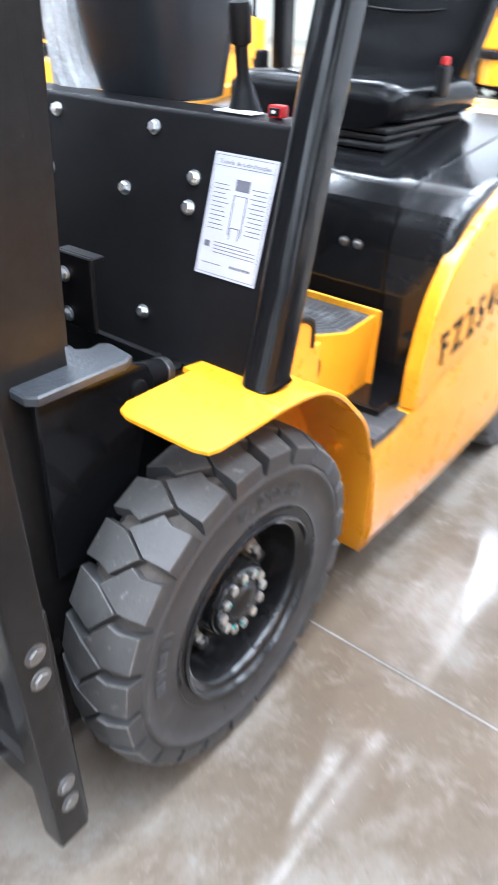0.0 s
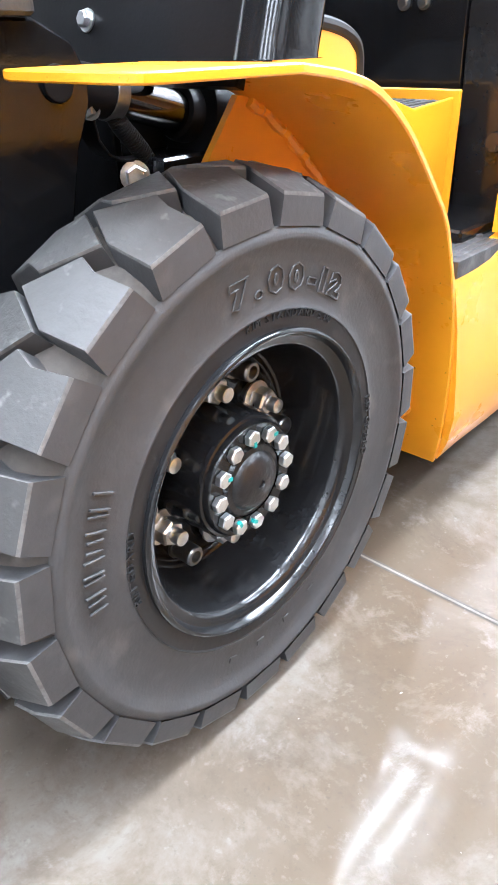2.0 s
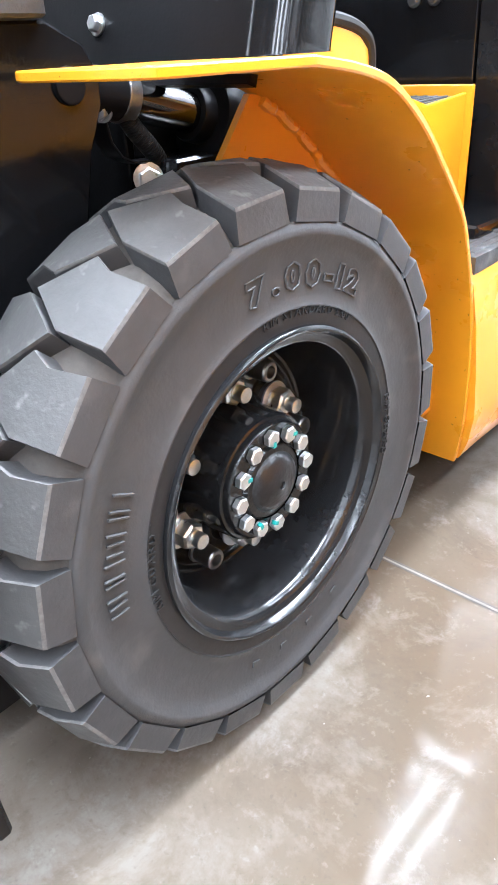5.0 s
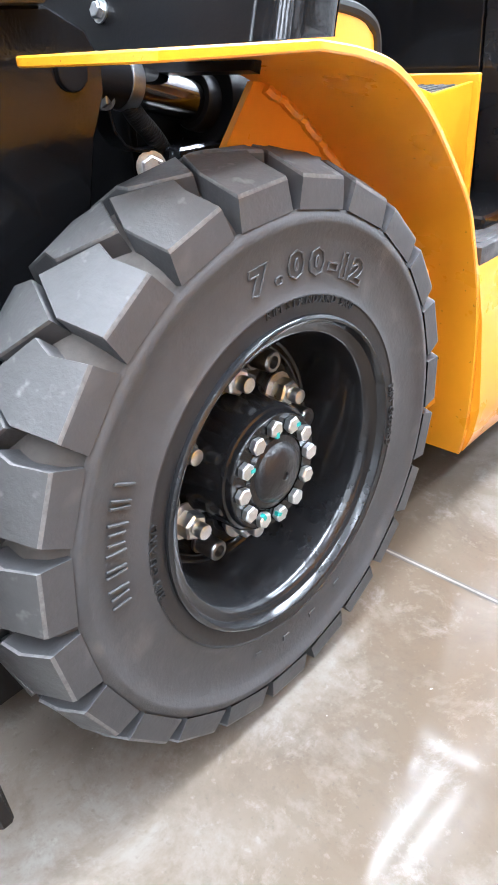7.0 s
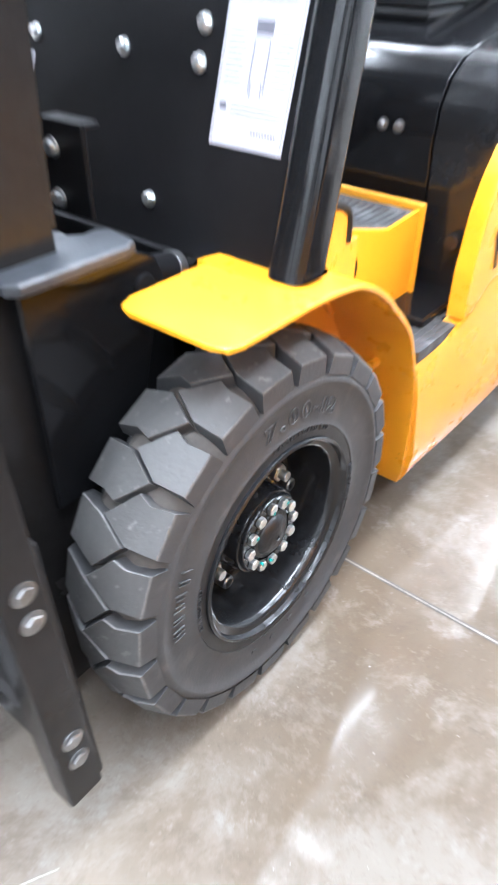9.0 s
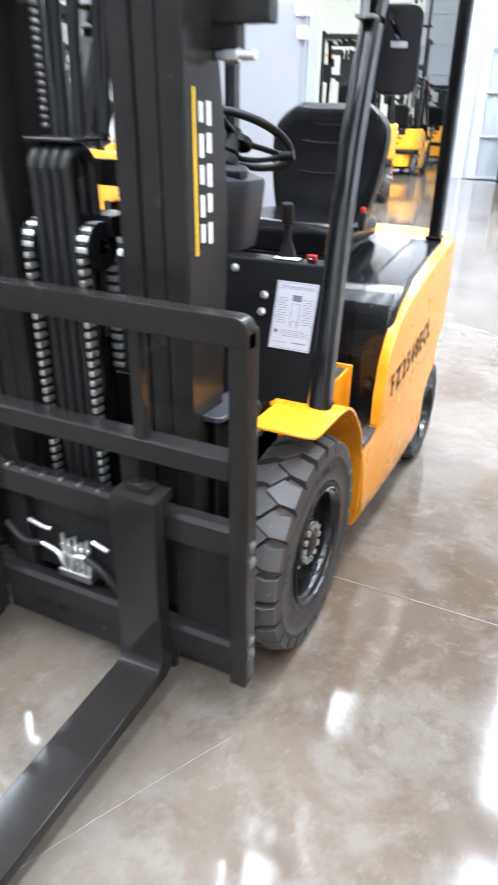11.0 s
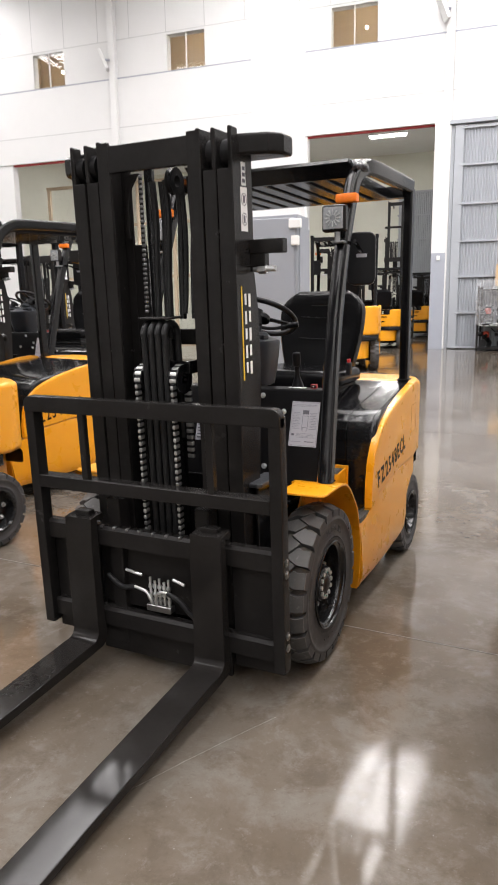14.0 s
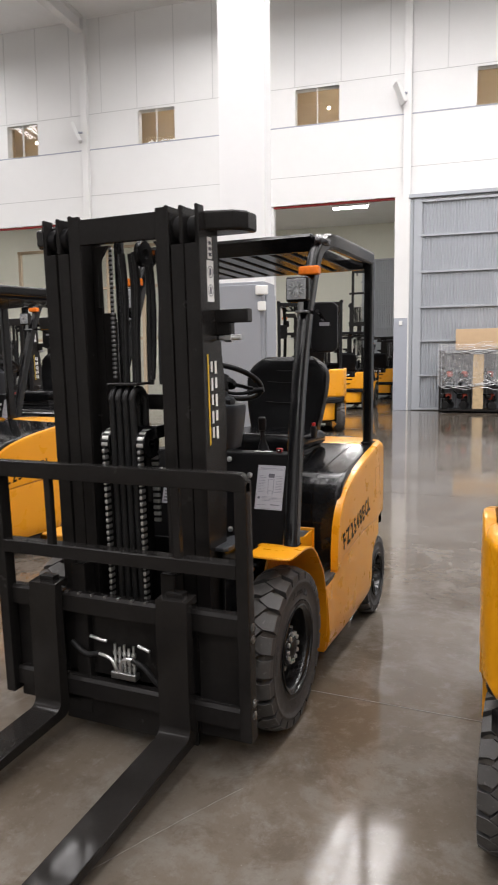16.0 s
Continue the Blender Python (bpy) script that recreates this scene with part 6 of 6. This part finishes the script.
    setting("wall_far", box(-18.0, -17.7, 0.4, 12.0, 0, 9.5), CREAM_WALL, "cream side wall of the second hall", "wall", WALL)
    setting("ceiling_far", box(-18, 0.7, 0.36, 12.0, 8.3, 8.5), CEIL_WHITE, "pale ceiling of the second hall", "ceiling", WALL)
    fd = thing("far_door", "grey corrugated steel door in the far wall", "door", kind="structure", m=WALL)
    pts = []
    for i in range(40):
        x = -2.9 + i * 0.085
        pts += [(x, 11.90), (x + 0.030, 11.90), (x + 0.042, 11.865), (x + 0.073, 11.865)]
    pts += [(-2.9 + 40 * 0.085, 11.90), (-2.9 + 40 * 0.085, 11.96), (-2.9, 11.96)]
    part("door_sheet", prism(pts, "z", 0.02, 6.6), GREY_DOOR, fd, smooth=False)
    for z in (1.1, 2.2, 3.3, 4.4, 5.5, 6.55):
        part("door_rail", box(-2.95, 0.39, 11.81, 11.863, z - 0.035, z + 0.035), GREY_DOOR, fd, smooth=False)
    for k, (x, y) in enumerate(((-2.35, 4.5), (-6.5, 4.5), (-11.5, 5.0))):
        tb = thing("tube_lamp", "lit white fluorescent tube lamp under the far ceiling", "lamp", "tube lamps", m=WALL @ pose(x, y, 7.50))
        part("tube", box(-0.67, 0.67, -0.07, 0.07, -0.05, 0.03, 0.025, 2), TUBE_GLOW, tb, "lit tube")
        part("lamp_housing", box(-0.72, 0.72, -0.10, 0.10, 0.035, 0.10, 0.01, 1), WHITE_WALL, tb)
        for s in (-0.6, 0.6):
            part("hanger", cyl((s, 0, 0.10), (s, 0, 0.80), 0.008, 6), GREY_PAINT, tb)
    # free-standing column
    col = prism([(-4.02, 8.9), (-3.20, 9.00), (-3.42, 9.85), (-4.12, 9.78)], "z", 0, 13.6, 0.0)
    setting("column", col, WHITE_COL, "square white painted concrete column", "column")
    # ceiling and beams, then unseen white walls added to bounce light
    setting("ceiling", box(-42, 34, -24, 24, 13.6, 13.8), CEIL_WHITE, "white ribbed hall roof", "ceiling")
    for x in (-11.08, 0.13, 11.4):
        bm = prism([(x - 0.16, 13.58), (x + 0.16, 13.58), (x + 0.16, 13.54), (x + 0.03, 13.52), (x + 0.03, 13.10), (x + 0.16, 13.08), (x + 0.16, 13.04), (x - 0.16, 13.04), (x - 0.16, 13.08), (x - 0.03, 13.10), (x - 0.03, 13.52), (x - 0.16, 13.54)],
                   "y", -30, -0.3)
        setting("roof_beam", bm, WHITE_WALL, "white steel roof beam", "beam", WALL)
    for y in (-4.0, -10.0, -16.0):
        setting("roof_purlin", box(-34, 22, y - 0.06, y + 0.06, 13.40, 13.56), WHITE_WALL, "white steel roof purlin", "beam", WALL)
    setting("wall_south", box(-42, 34, -24.3, -24, 0, 13.6), WHITE_WALL, "unseen white hall wall added to bounce light", "wall")
    setting("wall_west", box(-26.3, -26, -24, 19, 0, 13.6), WHITE_WALL, "unseen white hall wall added to bounce light", "wall")
    setting("wall_east", box(18, 18.3, -24, 24, 0, 13.6), WHITE_WALL, "unseen white hall wall added to bounce light", "wall")


def cabinet():
    c = thing("switch_cabinet", "tall pale blue-grey steel cabinet with white latches", "cabinet", m=pose(-2.68, 6.45, 0, 0, 0, 4))
    part("body", box(-0.62, 0.60, -0.38, 0.10, 0.08, 2.58, 0.012, 2), CAB_GREY, c)
    part("plinth", box(-0.60, 0.58, -0.36, 0.08, 0, 0.08), BLACK, c)
    part("door_panel", box(-0.60, 0.56, -0.402, -0.382, 0.12, 2.54, 0.006, 1), CAB_GREY, c)
    part("edge_strip", box(0.602, 0.625, -0.34, 0.06, 0.10, 2.42, 0.004, 1), CAB_GREY, c)
    for z, w in ((2.46, 0.13), (2.25, 0.07)):
        part("latch", box(0.56 - w / 2, 0.60 + w / 2, -0.44, -0.40, z - 0.06, z + 0.06, 0.01, 1), WHITE_VINYL, c, "white latch")
    part("latch", box(-0.66, -0.58, -0.44, -0.40, 2.16, 2.30, 0.01, 1), WHITE_VINYL, c, "white latch")


def machine_rack():
    r = thing("machine_rack", "two-tier dark steel rack of machines wrapped in clear film", "rack", m=pose(-1.64, 19.1, 0, 0, 0, 3))
    L, D = 2.6, 1.0
    for x in (0.03, L - 0.03):
        for y in (0.0, D):
            part("post", box(x - 0.03, x + 0.03, y - 0.03, y + 0.03, 0, 1.88, 0.004, 1), BLACK_MATT, r)
    for z in (0.10, 0.78, 1.80):
        part("shelf", box(0, L, -0.04, D + 0.04, z - 0.04, z, 0.004, 1), BLACK_MATT, r)
        part("edge_board", box(0.02, L, -0.065, -0.042, z - 0.045, z + 0.01, 0.003, 1), BLACK_MATT, r)
    for x in (0.98, 1.9):
        part("board", box(x, x + 0.30, -0.09, -0.067, 0.13, 1.74, 0.004, 1), TIMBER, r)
    bm = bmesh.new()
    nx, nz = 60, 26
    g = [[bm.verts.new((-0.04 + (L + 0.08) * i / nx, -0.10 - 0.045 * noise.noise((i * 0.35, k * 0.6, 0)) - 0.02 * noise.noise((i * 1.1, k * 1.7, 3)), 0.86 + 1.20 * k / nz - 0.22 * noise.noise((i * 0.16, 5, 0)) * (1 - k / nz)))
          for k in range(nz + 1)] for i in range(nx + 1)]
    for i in range(nx):
        for k in range(nz):
            bm.faces.new((g[i][k], g[i + 1][k], g[i + 1][k + 1], g[i][k + 1]))
    ext = bmesh.ops.extrude_face_region(bm, geom=bm.faces[:])
    bmesh.ops.translate(bm, verts=[v for v in ext["geom"] if isinstance(v, bmesh.types.BMVert)], vec=(0, 0.02, 0))
    part("film_wrap", solid(bm), FILM_THIN, r, "crumpled clear wrapping film")
    rnd = random.Random(11)
    for k in range(22):
        z = rnd.uniform(0.74, 1.0) if k < 12 else rnd.uniform(1.74, 2.02)
        x0 = rnd.uniform(0.0, 1.5)
        run, slope, ph = rnd.uniform(0.4, 1.1), rnd.uniform(-0.10, 0.16), rnd.uniform(0, 6)
        part("film_fold", tube([(x0 + run * t, -0.115 - 0.012 * math.sin(9 * t + ph), z + slope * t + 0.02 * math.sin(11 * t + ph)) for t in [i / 14 for i in range(15)]], rnd.uniform(0.004, 0.011), 5), FILM, r, "bright fold of clear film")
    ct = thing("carton", "plain brown cardboard carton on a wrapped rack", "carton", m=pose(-1.18, 19.15, 1.88, 0, 0, 3))
    part("carton_body", box(0, 1.5, 0, 0.8, 0, 0.62, 0.01, 2), CARTON, ct)
    part("tape", box(0.0, 1.5, 0.37, 0.43, 0.6205, 0.6225), TIMBER, ct)
    first = None
    for i, (x, z) in enumerate(((0.28, 0.78), (0.72, 0.78), (1.45, 0.78), (0.25, 0.10), (0.72, 0.10), (1.5, 0.10))):
        m = pose(-1.64, 19.1, 0, 0, 0, 3) @ pose(x, 0.35, z, 0, 0, 20 * i)
        if first is None:
            t = thing("tiller", "small red and black garden machine in clear film", "machine", "machines in the rack", m=m)
            part("engine", lathe([(0.28, 0.02), (0.30, 0.09), (0.40, 0.105), (0.46, 0.08), (0.48, 0.0)], 14, "z"), ORANGE, t)
            part("fuel_tank", box(-0.17, 0.17, 0.02, 0.20, 0.32, 0.46, 0.04, 2), BLACK, t)
            part("air_filter", cyl((-0.20, -0.06, 0.30), (-0.06, -0.06, 0.36), 0.055, 14, bev=0.01), BLACK, t)
            part("gearbox", box(-0.10, 0.10, -0.09, 0.09, 0.14, 0.30, 0.03, 2), BLACK, t)
            for s in (-1, 1):
                part("wheel", cyl((s * 0.11, 0, 0.12), (s * 0.16, 0, 0.12), 0.12, 18, bev=0.012), HOSE, t)
            part("handlebar", tube(smooth_path([(0, 0, 0.3), (0.02, 0.22, 0.45), (0.12, 0.36, 0.55)]), 0.014, 8), BLACK, t)
            first = t
        else:
            copy_thing(first, m)


# large lamps under the roof: rows that run the length of the hall
def hall_lamps():
    first = None
    for x in (-19.65, -14.15, -8.65, -3.15, 2.35, 7.85, 13.35):
        for y in (-20.0, -11.4, -2.8, 5.8, 13.9):
            if y > 10 and x == -14.15:
                continue
            if first is None:
                first = thing("high_bay_lamp", "wide white light panel hanging under the roof", "lamp", "high-bay lamps", m=pose(x, y, 12.6))
                # the housing itself glows, an added uplight for the roof sheet
                part("housing", box(-0.99, 0.99, -3.34, 3.34, 0.02, 0.14, 0.02, 2), HOUSING_GLOW, first, "lamp housing given an added glow that brightens the roof")
                part("divider", box(-0.42, -0.24, -3.34, 3.34, -0.10, -0.03, 0.01, 1), GREY_PAINT, first, "grey bar between two light panes")
                for s in (-3.30, 3.30):
                    part("divider_bracket", box(-0.36, -0.30, s - 0.02, s + 0.02, -0.04, 0.03), GREY_PAINT, first)
                for s in (-2.0, 2.0):
                    part("hanger", cyl((0, s, 0.14), (0, s, 1.0), 0.01, 6), GREY_PAINT, first)
            else:
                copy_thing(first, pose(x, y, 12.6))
            overhead_light(x, y, 12.595, LAMP_POWER * {-3.15: 0.98, 2.35: 1.30, 7.85: 1.0, 13.35: 0.45}.get(x, 0.80) * {-20.0: 0.25, -11.4: 0.48, -2.8: 0.85, 5.8: 1.18, 13.9: 1.12}[y], 1.9, 6.6)


build_hall()
hall_lamps()
cabinet()
machine_rack()
TRUCK = forklift()
# neighbours: x, y, heading, size
FILMS = ("wrapped_lever", "wrap_film")
MAST_PARTS = ("outer_rail", "middle_rail", "inner_rail", "guide_roller", "rail_end_plate", "rail_stiffener", "rear_stay", "side_lift_cylinder", "top_bracket", "stay_bracket", "cross_tie", "gusset_plate",
              "hose_sheave", "lift_cylinder", "chain_sheave", "lift_chain", "hose_guide", "hydraulic_hose", "name_bars", "name_stripe", "warning_sticker", "sticker_print", "carriage_bar",
              "carriage_upright", "carriage_side_plate", "carriage_plate", "index_notch", "manifold", "pipe_fitting", "steel_pipe", "backrest_post", "backrest_bolt", "backrest_top_bar",
              "backrest_rail", "backrest_bar", "fork")
for x, y, turn, s, drop in ((-2.28, -0.95, 0, 1.0, FILMS), (-3.02, 0.93, -15, 1.0, FILMS + MAST_PARTS + ("seat", "steering_column", "steering_wheel", "control_lever", "stop_switch", "rear_view_mirror")), (-4.02, 2.80, 0, 1.1, FILMS), (1.872, 1.00, 180, 1.0, FILMS), (-5.60, 2.70, 0, 1.1, FILMS), (-6.0, 6.1, 0, 1.1, FILMS), (-7.3, 5.9, 0, 1.1, FILMS),
                            (-4.03, 14.1, 197, 1.38, FILMS), (-4.88, 21.8, 184, 1.24, FILMS), (-5.4, 29.5, 180, 1.3, FILMS)):
    other = copy_thing(TRUCK, pose(x, y, 0, 0, 0, turn) @ Matrix.Diagonal((s, s, s, 1)))
    for ob in [c for c in other.children if c.name.split(".")[0] in drop]:
        for sub_part in list(ob.children):
            bpy.data.objects.remove(sub_part)
        bpy.data.objects.remove(ob)
    if y > 20 and y < 25:
        # this one stands with its mast run up
        for ob in other.children:
            up = {"inner_rail": 1.9, "middle_rail": 0.95, "cross_tie": 1.9, "hydraulic_hose": 0.95, "lift_chain": 0.9, "hose_sheave": 1.9, "guide_roller": 0.95}.get(ob.name.split(".")[0], 0.0)
            ob.location.z += up
        tagged(other, "yellow and black forklift with raised mast in the second hall", "forklift", "forklifts")
    if len(drop) > 2:
        tagged(other, "yellow and black forklift without mast and seat, parked beside others", "forklift", "forklifts")
# unseen fill lights without fixtures, added to brighten the second hall
for x, y in ((-2.5, 6.0), (-8.0, 6.0), (-13.0, 6.0)):
    p = WALL @ Vector((x, y, 8.2))
    overhead_light(p.x, p.y, p.z, 330, 0.4, 1.6)
